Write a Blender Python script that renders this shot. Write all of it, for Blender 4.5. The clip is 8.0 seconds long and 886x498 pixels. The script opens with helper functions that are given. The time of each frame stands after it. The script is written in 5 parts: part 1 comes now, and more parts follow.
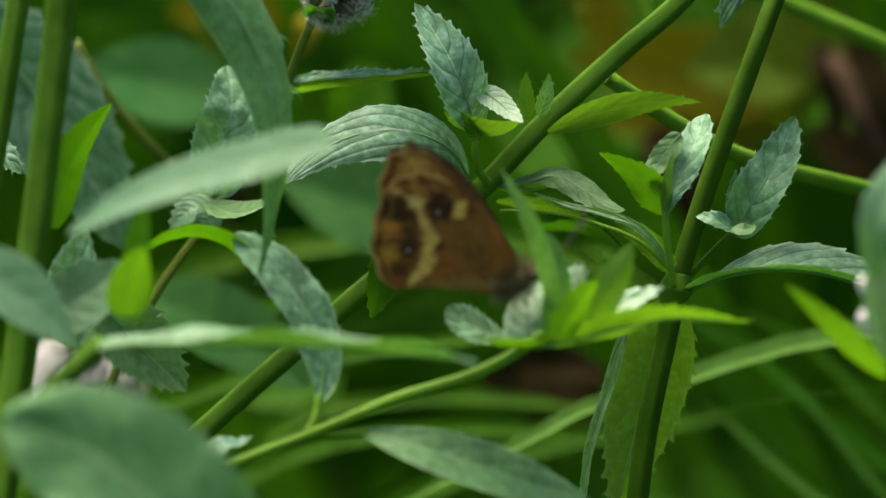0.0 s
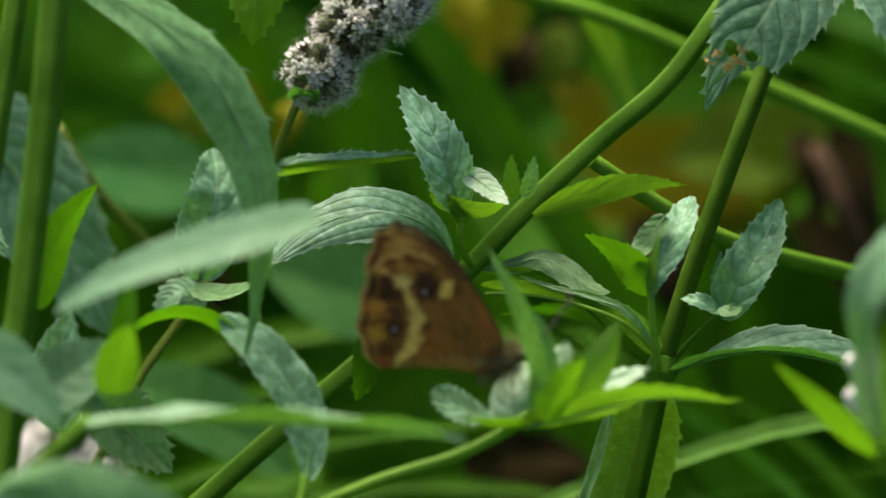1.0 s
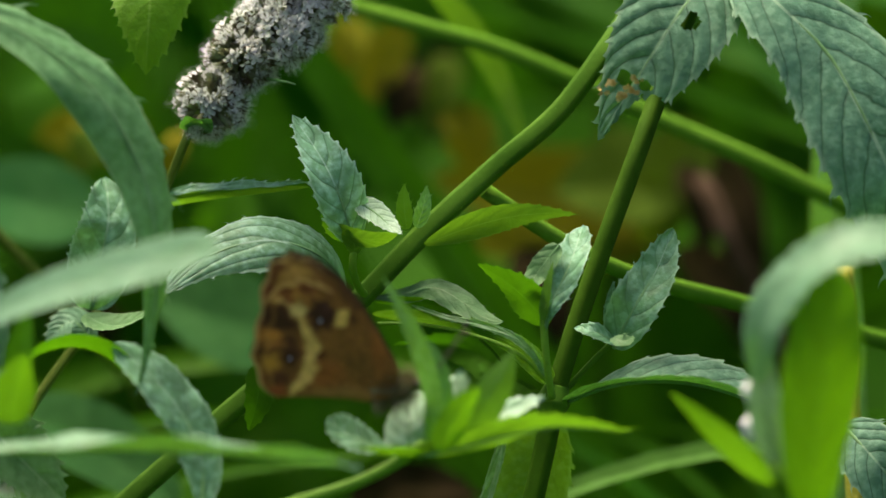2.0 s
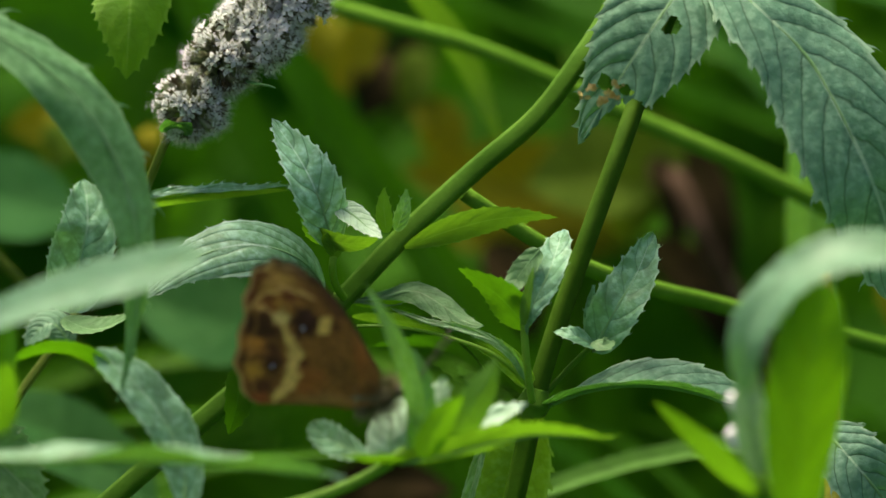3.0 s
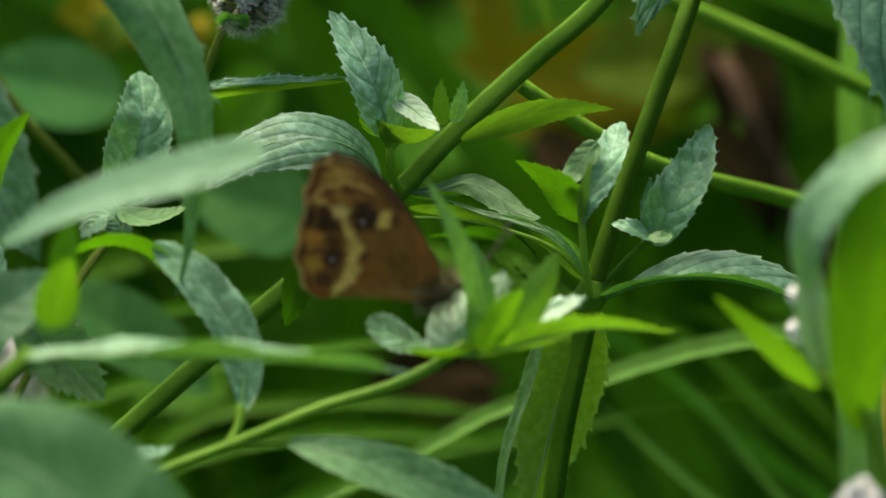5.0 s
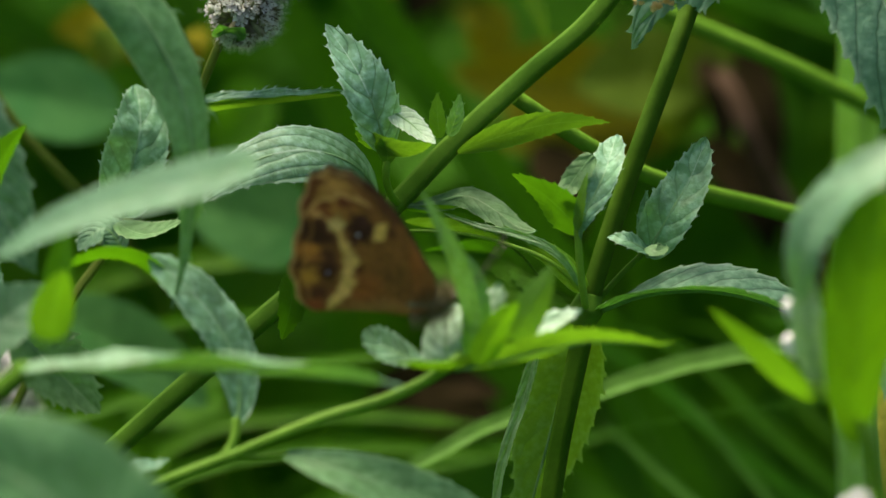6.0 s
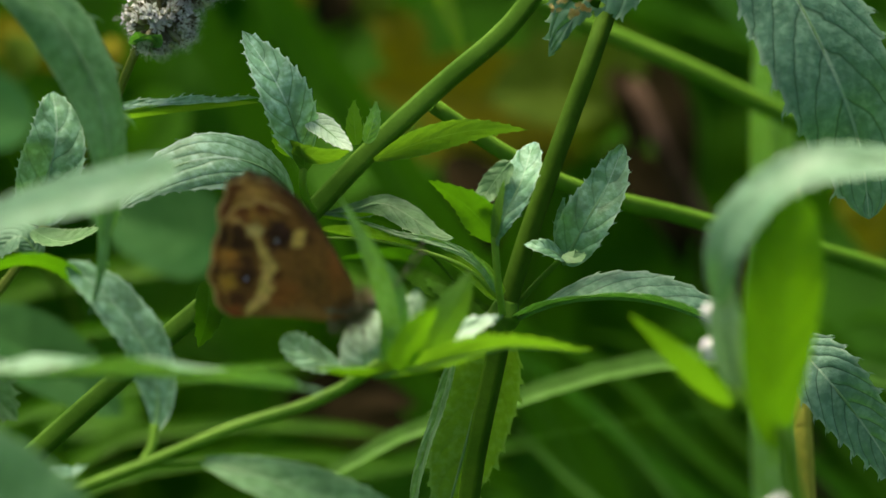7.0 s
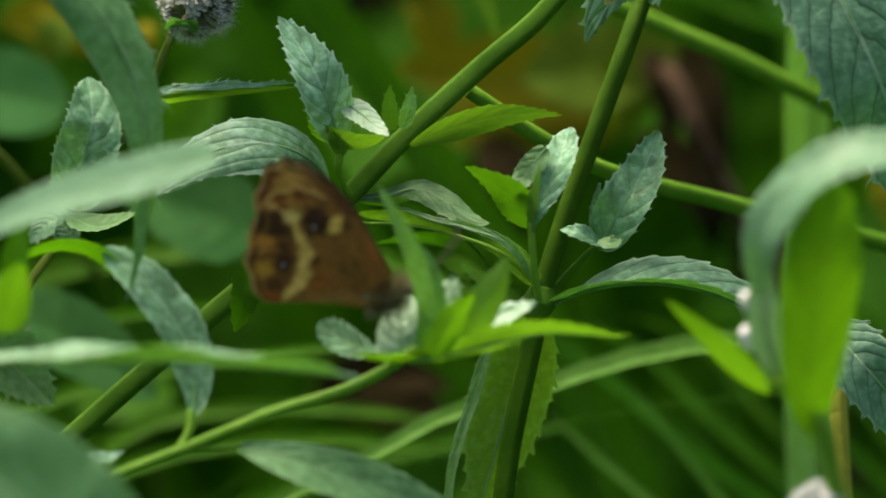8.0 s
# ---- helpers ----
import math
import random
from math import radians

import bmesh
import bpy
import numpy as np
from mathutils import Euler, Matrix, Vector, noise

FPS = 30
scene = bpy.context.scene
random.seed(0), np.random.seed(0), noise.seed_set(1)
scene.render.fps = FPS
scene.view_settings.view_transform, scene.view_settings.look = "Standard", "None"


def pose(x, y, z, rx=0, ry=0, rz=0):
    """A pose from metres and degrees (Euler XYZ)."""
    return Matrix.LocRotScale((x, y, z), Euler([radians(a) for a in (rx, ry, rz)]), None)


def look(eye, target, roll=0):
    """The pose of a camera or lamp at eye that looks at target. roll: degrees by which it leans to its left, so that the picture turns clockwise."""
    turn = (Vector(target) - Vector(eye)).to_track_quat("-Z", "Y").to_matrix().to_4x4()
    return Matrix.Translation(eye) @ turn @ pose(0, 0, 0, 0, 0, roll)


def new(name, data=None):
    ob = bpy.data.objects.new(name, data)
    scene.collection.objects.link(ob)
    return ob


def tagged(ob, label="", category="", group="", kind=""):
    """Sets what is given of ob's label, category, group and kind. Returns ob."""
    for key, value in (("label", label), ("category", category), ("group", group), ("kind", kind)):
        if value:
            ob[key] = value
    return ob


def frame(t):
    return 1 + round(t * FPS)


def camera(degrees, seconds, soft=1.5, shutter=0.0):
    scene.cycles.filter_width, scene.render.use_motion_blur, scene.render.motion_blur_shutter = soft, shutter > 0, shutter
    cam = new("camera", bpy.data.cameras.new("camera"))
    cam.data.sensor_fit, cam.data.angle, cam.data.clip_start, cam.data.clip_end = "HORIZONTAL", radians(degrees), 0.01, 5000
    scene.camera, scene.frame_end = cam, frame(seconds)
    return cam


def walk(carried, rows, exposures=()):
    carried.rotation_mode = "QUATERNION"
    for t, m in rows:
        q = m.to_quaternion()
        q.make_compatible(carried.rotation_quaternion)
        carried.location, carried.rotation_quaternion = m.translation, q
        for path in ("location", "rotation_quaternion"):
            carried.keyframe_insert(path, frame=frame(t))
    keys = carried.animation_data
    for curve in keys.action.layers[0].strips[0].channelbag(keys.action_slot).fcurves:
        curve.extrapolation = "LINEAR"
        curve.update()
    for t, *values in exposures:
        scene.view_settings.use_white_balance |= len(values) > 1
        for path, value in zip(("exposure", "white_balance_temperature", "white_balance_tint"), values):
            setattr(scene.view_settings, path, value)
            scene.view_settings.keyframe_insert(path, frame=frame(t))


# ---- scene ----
# A brown butterfly with closed wings on wild mint, seen through a long lens.
# ---- camera ----
cam = camera(4.0, 8.0, soft=1.5, shutter=0.5)
cam.data.dof.use_dof = True
cam.data.dof.focus_distance = 1.5
cam.data.dof.aperture_fstop = 10.5
walk(cam, [
    (0.0, pose(0.0499, -1.4528, 0.8238, 74.994, 0.667, 2.492)),
    (0.1, pose(0.0476, -1.4533, 0.8218, 75.067, 0.643, 2.403)),
    (0.2, pose(0.0453, -1.4539, 0.8198, 75.170, 0.619, 2.311)),
    (0.3, pose(0.0430, -1.4544, 0.8177, 75.337, 0.605, 2.259)),
    (0.4, pose(0.0406, -1.4550, 0.8157, 75.482, 0.592, 2.213)),
    (0.5, pose(0.0383, -1.4555, 0.8136, 75.562, 0.570, 2.130)),
    (0.6, pose(0.0389, -1.4558, 0.8125, 75.604, 0.574, 2.145)),
    (0.7, pose(0.0395, -1.4562, 0.8113, 75.663, 0.571, 2.133)),
    (0.8, pose(0.0401, -1.4565, 0.8101, 75.757, 0.572, 2.138)),
    (0.9, pose(0.0408, -1.4568, 0.8090, 75.908, 0.570, 2.128)),
    (1.0, pose(0.0414, -1.4571, 0.8078, 75.994, 0.566, 2.114)),
    (1.1, pose(0.0405, -1.4572, 0.8075, 76.003, 0.544, 2.032)),
    (1.2, pose(0.0396, -1.4573, 0.8072, 76.009, 0.522, 1.950)),
    (1.3, pose(0.0387, -1.4573, 0.8069, 76.031, 0.503, 1.878)),
    (1.4, pose(0.0378, -1.4574, 0.8066, 76.053, 0.490, 1.829)),
    (1.5, pose(0.0370, -1.4575, 0.8063, 76.075, 0.473, 1.766)),
    (1.6, pose(0.0346, -1.4576, 0.8060, 76.088, 0.433, 1.619)),
    (1.7, pose(0.0323, -1.4576, 0.8058, 76.123, 0.388, 1.449)),
    (1.8, pose(0.0299, -1.4577, 0.8055, 76.170, 0.345, 1.288)),
    (1.9, pose(0.0276, -1.4578, 0.8053, 76.197, 0.310, 1.158)),
    (2.0, pose(0.0253, -1.4578, 0.8050, 76.230, 0.282, 1.052)),
    (2.1, pose(0.0236, -1.4572, 0.8072, 76.153, 0.261, 0.975)),
    (2.2, pose(0.0219, -1.4567, 0.8094, 76.076, 0.242, 0.903)),
    (3.3, pose(0.0034, -1.4502, 0.8336, 75.135, 0.033, 0.124)),
    (3.4, pose(0.0017, -1.4496, 0.8358, 75.069, 0.015, 0.056)),
    (3.5, pose(0.0000, -1.4490, 0.8380, 75.010, 0.000, 0.000)),
    (3.6, pose(0.0001, -1.4492, 0.8373, 75.044, -0.002, -0.007)),
    (3.7, pose(0.0002, -1.4494, 0.8366, 75.079, 0.000, 0.001)),
    (3.8, pose(0.0004, -1.4496, 0.8358, 75.116, 0.005, 0.017)),
    (3.9, pose(0.0005, -1.4498, 0.8351, 75.154, 0.018, 0.068)),
    (4.0, pose(0.0006, -1.4500, 0.8344, 75.181, 0.067, 0.251)),
    (4.1, pose(-0.0002, -1.4498, 0.8351, 75.070, 0.094, 0.351)),
    (4.2, pose(-0.0010, -1.4496, 0.8359, 74.940, 0.098, 0.367)),
    (4.3, pose(-0.0019, -1.4494, 0.8367, 74.851, 0.094, 0.352)),
    (4.4, pose(-0.0027, -1.4492, 0.8374, 74.799, 0.091, 0.341)),
    (4.5, pose(-0.0035, -1.4490, 0.8382, 74.747, 0.085, 0.316)),
    (4.6, pose(-0.0046, -1.4490, 0.8379, 74.672, 0.067, 0.252)),
    (4.7, pose(-0.0056, -1.4491, 0.8377, 74.568, 0.050, 0.186)),
    (4.8, pose(-0.0067, -1.4491, 0.8374, 74.539, 0.032, 0.119)),
    (4.9, pose(-0.0077, -1.4492, 0.8372, 74.508, 0.007, 0.025)),
    (5.0, pose(-0.0087, -1.4493, 0.8370, 74.492, -0.011, -0.041)),
    (5.1, pose(-0.0083, -1.4493, 0.8368, 74.479, -0.017, -0.065)),
    (5.2, pose(-0.0079, -1.4494, 0.8366, 74.483, -0.021, -0.077)),
    (6.3, pose(-0.0034, -1.4499, 0.8347, 74.644, 0.036, 0.133)),
    (6.4, pose(-0.0030, -1.4499, 0.8345, 74.638, 0.031, 0.116)),
    (6.5, pose(-0.0026, -1.4500, 0.8343, 74.653, 0.020, 0.075)),
    (6.6, pose(-0.0049, -1.4503, 0.8331, 74.717, -0.026, -0.096)),
    (6.7, pose(-0.0073, -1.4506, 0.8320, 74.766, -0.069, -0.257)),
    (6.8, pose(-0.0096, -1.4509, 0.8308, 74.822, -0.107, -0.401)),
    (6.9, pose(-0.0120, -1.4513, 0.8296, 74.881, -0.140, -0.524)),
    (7.0, pose(-0.0143, -1.4516, 0.8284, 74.925, -0.168, -0.627)),
    (7.1, pose(-0.0133, -1.4511, 0.8302, 74.853, -0.162, -0.605)),
    (7.2, pose(-0.0123, -1.4506, 0.8320, 74.772, -0.160, -0.597)),
    (7.3, pose(-0.0112, -1.4501, 0.8338, 74.689, -0.152, -0.566)),
    (7.4, pose(-0.0102, -1.4496, 0.8356, 74.609, -0.142, -0.528)),
    (7.5, pose(-0.0092, -1.4492, 0.8374, 74.530, -0.131, -0.489)),
    (7.6, pose(-0.0114, -1.4494, 0.8366, 74.533, -0.147, -0.550)),
    (7.7, pose(-0.0137, -1.4496, 0.8358, 74.552, -0.164, -0.611)),
    (7.8, pose(-0.0160, -1.4498, 0.8349, 74.588, -0.173, -0.646)),
    (7.9, pose(-0.0183, -1.4500, 0.8341, 74.631, -0.179, -0.667)),
    (8.0, pose(-0.0205, -1.4503, 0.8333, 74.665, -0.187, -0.699)),
])

# ---- light ----
SUN_ELEVATION, SUN_TURN = radians(66), radians(-40)
world = bpy.data.worlds.new("sky")
scene.world = world
world.use_nodes = True
wn = world.node_tree.nodes
sky = wn.new("ShaderNodeTexSky")
sky.sky_type, sky.sun_disc = "NISHITA", False
sky.sun_elevation, sky.sun_rotation = SUN_ELEVATION, SUN_TURN
sky.dust_density = 6.0
sky.ozone_density = 0.5
sky.air_density = 0.55
wn["Background"].inputs[1].default_value = 0.115
world.node_tree.links.new(sky.outputs[0], wn["Background"].inputs[0])
sun = new("sun", bpy.data.lights.new("sun", "SUN"))
sun.data.energy, sun.data.angle, sun.data.color = 3.3, radians(30), (1.0, 0.87, 0.62)
sun.matrix_world = look(Vector((math.sin(SUN_TURN) * math.cos(SUN_ELEVATION), math.cos(SUN_TURN) * math.cos(SUN_ELEVATION), math.sin(SUN_ELEVATION))) * 20, (0, 0, 0))
scene.view_settings.exposure = 1.14


# ---- materials ----
def graph(name):
    m = bpy.data.materials.new(name)
    m.use_nodes = True
    return m, m.node_tree.nodes, m.node_tree.links, m.node_tree.nodes["Principled BSDF"]


def op(n, l, kind, a, b=None):
    q = n.new("ShaderNodeMath")
    q.operation = kind
    for i, v in enumerate((a, b)):
        if v is None:
            continue
        if isinstance(v, (int, float)):
            q.inputs[i].default_value = v
        else:
            l.new(v, q.inputs[i])
    return q.outputs[0]


def mix(n, l, fac, a, b):
    q = n.new("ShaderNodeMix")
    q.data_type = "RGBA"
    for sock, v in ((q.inputs[0], fac), (q.inputs[6], a), (q.inputs[7], b)):
        if isinstance(v, tuple):
            sock.default_value = (*v, 1)
        elif isinstance(v, (int, float)):
            sock.default_value = v
        else:
            l.new(v, sock)
    return q.outputs[2]


def noise_at(n, l, scale, detail=3.0, lo=0.35, hi=0.65):
    c = n.new("ShaderNodeNewGeometry")
    t = n.new("ShaderNodeTexNoise")
    t.inputs["Scale"].default_value, t.inputs["Detail"].default_value = scale, detail
    l.new(c.outputs["Position"], t.inputs["Vector"])
    r = n.new("ShaderNodeMapRange")
    r.inputs[1].default_value, r.inputs[2].default_value = lo, hi
    l.new(t.outputs[0], r.inputs[0])
    return r.outputs[0]


def leaf_material(name, dark, light, vein, through_light, share=0.4, rough=0.42, veins=8.0, shine=0.5, fuzz=0.0, relief=0.4, glint_mottle=0.0, slant=1.0):
    """Leaf blade: dark and light green mottled, paler midrib, crease shade painted along the side veins, light shining
    through it.
    """
    m, n, l, b = graph(name)
    m["veins"], m["slant"] = float(veins), float(slant)
    uv = n.new("ShaderNodeUVMap")
    sep = n.new("ShaderNodeSeparateXYZ")
    l.new(uv.outputs[0], sep.inputs[0])
    across = op(n, l, "ABSOLUTE", op(n, l, "MULTIPLY", op(n, l, "SUBTRACT", sep.outputs[1], 0.5), 2.0))
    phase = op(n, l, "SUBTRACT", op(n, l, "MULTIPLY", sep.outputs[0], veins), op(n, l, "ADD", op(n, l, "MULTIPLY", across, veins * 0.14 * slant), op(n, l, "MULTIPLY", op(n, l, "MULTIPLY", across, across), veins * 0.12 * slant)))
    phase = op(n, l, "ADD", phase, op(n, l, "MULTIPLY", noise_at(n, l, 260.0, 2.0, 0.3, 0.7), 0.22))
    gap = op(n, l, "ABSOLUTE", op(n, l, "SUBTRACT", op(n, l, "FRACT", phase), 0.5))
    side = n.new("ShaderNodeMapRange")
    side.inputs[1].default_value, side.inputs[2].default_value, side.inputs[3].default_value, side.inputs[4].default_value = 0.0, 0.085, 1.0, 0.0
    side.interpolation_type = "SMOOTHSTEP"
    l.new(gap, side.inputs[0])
    rib = n.new("ShaderNodeMapRange")
    rib.inputs[1].default_value, rib.inputs[2].default_value, rib.inputs[3].default_value, rib.inputs[4].default_value = 0.012, 0.05, 1.0, 0.0
    l.new(across, rib.inputs[0])
    info = n.new("ShaderNodeObjectInfo")
    col = mix(n, l, noise_at(n, l, 160.0), dark, light)
    col = mix(n, l, op(n, l, "MULTIPLY", noise_at(n, l, 700.0, 5.0), 0.45), col, tuple(c * 0.55 for c in dark))
    # downy mottle; its silvery specks and blotches also paint in glints and crinkle shading
    if glint_mottle:
        col = mix(n, l, op(n, l, "MULTIPLY", noise_at(n, l, 950.0, 5.0, 0.46, 0.62), min(1.7 * glint_mottle, 0.9)), col, (vein[0] * 0.84, vein[1], vein[2] * 0.98))
        col = mix(n, l, op(n, l, "MULTIPLY", noise_at(n, l, 520.0, 4.0, 0.5, 0.64), min(1.5 * glint_mottle, 0.8)), col, tuple(c * 0.5 for c in dark))
    # side veins darken with relief: shade of the sunken creases put into the colour
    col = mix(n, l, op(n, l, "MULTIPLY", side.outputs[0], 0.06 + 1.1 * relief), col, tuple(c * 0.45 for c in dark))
    col = mix(n, l, op(n, l, "MULTIPLY", rib.outputs[0], 0.8), col, vein)
    hem = n.new("ShaderNodeMapRange")
    hem.inputs[1].default_value, hem.inputs[2].default_value, hem.inputs[4].default_value = 0.9, 1.0, 0.5 + 0.5 * min(1.5 * glint_mottle, 0.8)
    l.new(across, hem.inputs[0])
    col = mix(n, l, hem.outputs[0], col, vein)
    hsv = n.new("ShaderNodeHueSaturation")
    l.new(col, hsv.inputs["Color"])
    l.new(op(n, l, "ADD", op(n, l, "MULTIPLY", info.outputs["Random"], 0.3), 0.85), hsv.inputs["Value"])
    l.new(op(n, l, "ADD", op(n, l, "MULTIPLY", info.outputs["Random"], 0.02), 0.49), hsv.inputs["Hue"])
    l.new(hsv.outputs[0], b.inputs["Base Color"])
    l.new(op(n, l, "ADD", op(n, l, "MULTIPLY", noise_at(n, l, 500.0), 0.18), rough - 0.02), b.inputs["Roughness"])
    b.inputs["Specular IOR Level"].default_value = shine
    b.inputs["Sheen Weight"].default_value = fuzz
    b.inputs["Sheen Roughness"].default_value = 0.4
    hollow = op(n, l, "SUBTRACT", 1.0, op(n, l, "MULTIPLY", gap, 2.0))
    pillow = op(n, l, "MULTIPLY", op(n, l, "MULTIPLY", hollow, hollow), hollow)
    geo = n.new("ShaderNodeNewGeometry")
    net = n.new("ShaderNodeTexVoronoi")
    net.feature = "DISTANCE_TO_EDGE"
    net.inputs["Scale"].default_value = 1150.0
    l.new(geo.outputs["Position"], net.inputs["Vector"])
    cell = op(n, l, "MINIMUM", op(n, l, "MULTIPLY", net.outputs["Distance"], 2.5), 0.5)
    height = op(n, l, "ADD", op(n, l, "MULTIPLY", noise_at(n, l, 1700.0, 3.0), 0.12), op(n, l, "SUBTRACT", op(n, l, "ADD", op(n, l, "MULTIPLY", cell, 0.17), op(n, l, "MULTIPLY", noise_at(n, l, 340.0, 3.0, 0.2, 0.8), 0.5)), op(n, l, "MULTIPLY", pillow, relief)))
    bump = n.new("ShaderNodeBump")
    bump.inputs["Strength"].default_value, bump.inputs["Distance"].default_value = 0.5, 0.00033
    l.new(height, bump.inputs["Height"])
    l.new(bump.outputs[0], b.inputs["Normal"])
    tr = n.new("ShaderNodeBsdfTranslucent")
    l.new(mix(n, l, op(n, l, "MULTIPLY", op(n, l, "MAXIMUM", side.outputs[0], rib.outputs[0]), 0.15), through_light, tuple(c * 0.55 for c in through_light)), tr.inputs[0])
    l.new(bump.outputs[0], tr.inputs["Normal"])
    ms = n.new("ShaderNodeMixShader")
    ms.inputs[0].default_value = share
    l.new(b.outputs[0], ms.inputs[1])
    l.new(tr.outputs[0], ms.inputs[2])
    l.new(ms.outputs[0], n["Material Output"].inputs[0])
    return m


def plain_material(name, dark, light, scale=200.0, rough=0.6, shine=0.4, bump_depth=0.0003, fine=1200.0, share=0.0):
    m, n, l, b = graph(name)
    col = mix(n, l, noise_at(n, l, scale), dark, light)
    col = mix(n, l, op(n, l, "MULTIPLY", noise_at(n, l, fine), 0.25), col, tuple(c * 0.6 for c in dark))
    l.new(col, b.inputs["Base Color"])
    b.inputs["Roughness"].default_value, b.inputs["Specular IOR Level"].default_value = rough, shine
    bump = n.new("ShaderNodeBump")
    bump.inputs["Strength"].default_value, bump.inputs["Distance"].default_value = 0.3, bump_depth
    l.new(noise_at(n, l, fine), bump.inputs["Height"])
    l.new(bump.outputs[0], b.inputs["Normal"])
    if share:
        tr = n.new("ShaderNodeBsdfTranslucent")
        l.new(col, tr.inputs[0])
        ms = n.new("ShaderNodeMixShader")
        ms.inputs[0].default_value = share
        l.new(b.outputs[0], ms.inputs[1])
        l.new(tr.outputs[0], ms.inputs[2])
        l.new(ms.outputs[0], n["Material Output"].inputs[0])
    return m


def tint_material(name, rough, share=0.0):
    """Colour taken from the mesh's own tint, with a fine grain."""
    m, n, l, b = graph(name)
    at = n.new("ShaderNodeAttribute")
    at.attribute_name = "tint"
    col = mix(n, l, op(n, l, "MULTIPLY", noise_at(n, l, 2500.0), 0.35), at.outputs[0], (0.03, 0.015, 0.008))
    l.new(col, b.inputs["Base Color"])
    b.inputs["Roughness"].default_value = rough
    b.inputs["Specular IOR Level"].default_value = 0.2
    b.inputs["Sheen Weight"].default_value = 0.0
    bump = n.new("ShaderNodeBump")
    bump.inputs["Strength"].default_value, bump.inputs["Distance"].default_value = 0.4, 0.0002
    l.new(noise_at(n, l, 3000.0), bump.inputs["Height"])
    l.new(bump.outputs[0], b.inputs["Normal"])
    return m


MINT = leaf_material("mint_leaf", (0.055, 0.185, 0.045), (0.11, 0.285, 0.085), (0.22, 0.40, 0.15), (0.14, 0.42, 0.010), 0.38, 0.48, 5, 0.45, 0.06, 0.3, glint_mottle=0.25)
YOUNG = leaf_material("young_mint_leaf", (0.095, 0.255, 0.08), (0.17, 0.385, 0.145), (0.36, 0.54, 0.28), (0.19, 0.48, 0.02), 0.40, 0.46, 6, 0.45, 0.05, 0.45, glint_mottle=0.3)
PALE = leaf_material("pale_mint_leaf", (0.125, 0.32, 0.16), (0.235, 0.48, 0.285), (0.44, 0.66, 0.48), (0.20, 0.46, 0.04), 0.33, 0.46, 6, 0.42, 0.03, 0.68, glint_mottle=0.45)
LONGVEIN = leaf_material("long_veined_leaf", (0.125, 0.29, 0.15), (0.225, 0.44, 0.27), (0.44, 0.64, 0.48), (0.18, 0.44, 0.04), 0.33, 0.46, 3, 0.42, 0.03, 0.6, glint_mottle=0.36, slant=3.4)
BLUE = leaf_material("blue_green_leaf", (0.073, 0.188, 0.105), (0.126, 0.276, 0.168), (0.30, 0.46, 0.28), (0.08, 0.26, 0.02), 0.26, 0.55, 9, 0.25, 0.02, 0.75, glint_mottle=0.22)
GREY = leaf_material("grey_green_leaf", (0.12, 0.28, 0.14), (0.188, 0.375, 0.212), (0.26, 0.44, 0.26), (0.15, 0.40, 0.03), 0.33, 0.5, 5, 0.4, 0.03, 0.2, glint_mottle=0.1)
DULL = leaf_material("dull_mint_leaf", (0.085, 0.215, 0.072), (0.14, 0.31, 0.122), (0.24, 0.40, 0.18), (0.10, 0.30, 0.02), 0.26, 0.55, 5, 0.3, 0.03, 0.2, glint_mottle=0.2)
SILVER = leaf_material("silvery_young_leaf", (0.105, 0.28, 0.13), (0.175, 0.40, 0.205), (0.32, 0.53, 0.35), (0.12, 0.32, 0.02), 0.26, 0.5, 5, 0.45, 0.03, 0.4, glint_mottle=0.42)
FOLDED = leaf_material("folded_leaf", (0.065, 0.18, 0.014), (0.105, 0.25, 0.025), (0.22, 0.40, 0.12), (0.13, 0.31, 0.008), 0.4, 0.55, 7, 0.2, 0.0, 0.16, glint_mottle=0.2)
LIME = leaf_material("lime_leaf", (0.07, 0.21, 0.010), (0.12, 0.29, 0.020), (0.2, 0.40, 0.06), (0.18, 0.45, 0.006), 0.5, 0.5, 6, 0.12, 0.0, 0.15)
WHITISH = leaf_material("whitish_leaf", (0.28, 0.47, 0.28), (0.46, 0.63, 0.46), (0.6, 0.74, 0.56), (0.22, 0.46, 0.07), 0.3, 0.5, 6, 0.4, 0.1, 0.4, glint_mottle=0.22)
SPRIG = leaf_material("sprig_leaf", (0.085, 0.21, 0.018), (0.14, 0.30, 0.035), (0.2, 0.40, 0.07), (0.15, 0.35, 0.008), 0.45, 0.5, 6, 0.3, 0.03, 0.15)
BACKLIT = leaf_material("backlit_leaf", (0.05, 0.17, 0.006), (0.09, 0.26, 0.01), (0.12, 0.3, 0.03), (0.175, 0.45, 0.004), 0.58, 0.55, 5, 0.1, 0.0, 0.6)
GRASS = leaf_material("grass_blade", (0.05, 0.155, 0.006), (0.09, 0.25, 0.012), (0.10, 0.28, 0.03), (0.11, 0.34, 0.003), 0.4, 0.5, 1, 0.08, 0.0, 0.1)
SEDGE = leaf_material("sedge_blade", (0.07, 0.215, 0.022), (0.105, 0.29, 0.042), (0.10, 0.27, 0.05), (0.09, 0.30, 0.008), 0.35, 0.55, 1, 0.12, 0.0, 0.05)
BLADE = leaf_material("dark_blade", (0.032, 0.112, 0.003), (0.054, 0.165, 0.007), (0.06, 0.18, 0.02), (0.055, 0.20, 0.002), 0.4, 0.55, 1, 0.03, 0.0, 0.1)
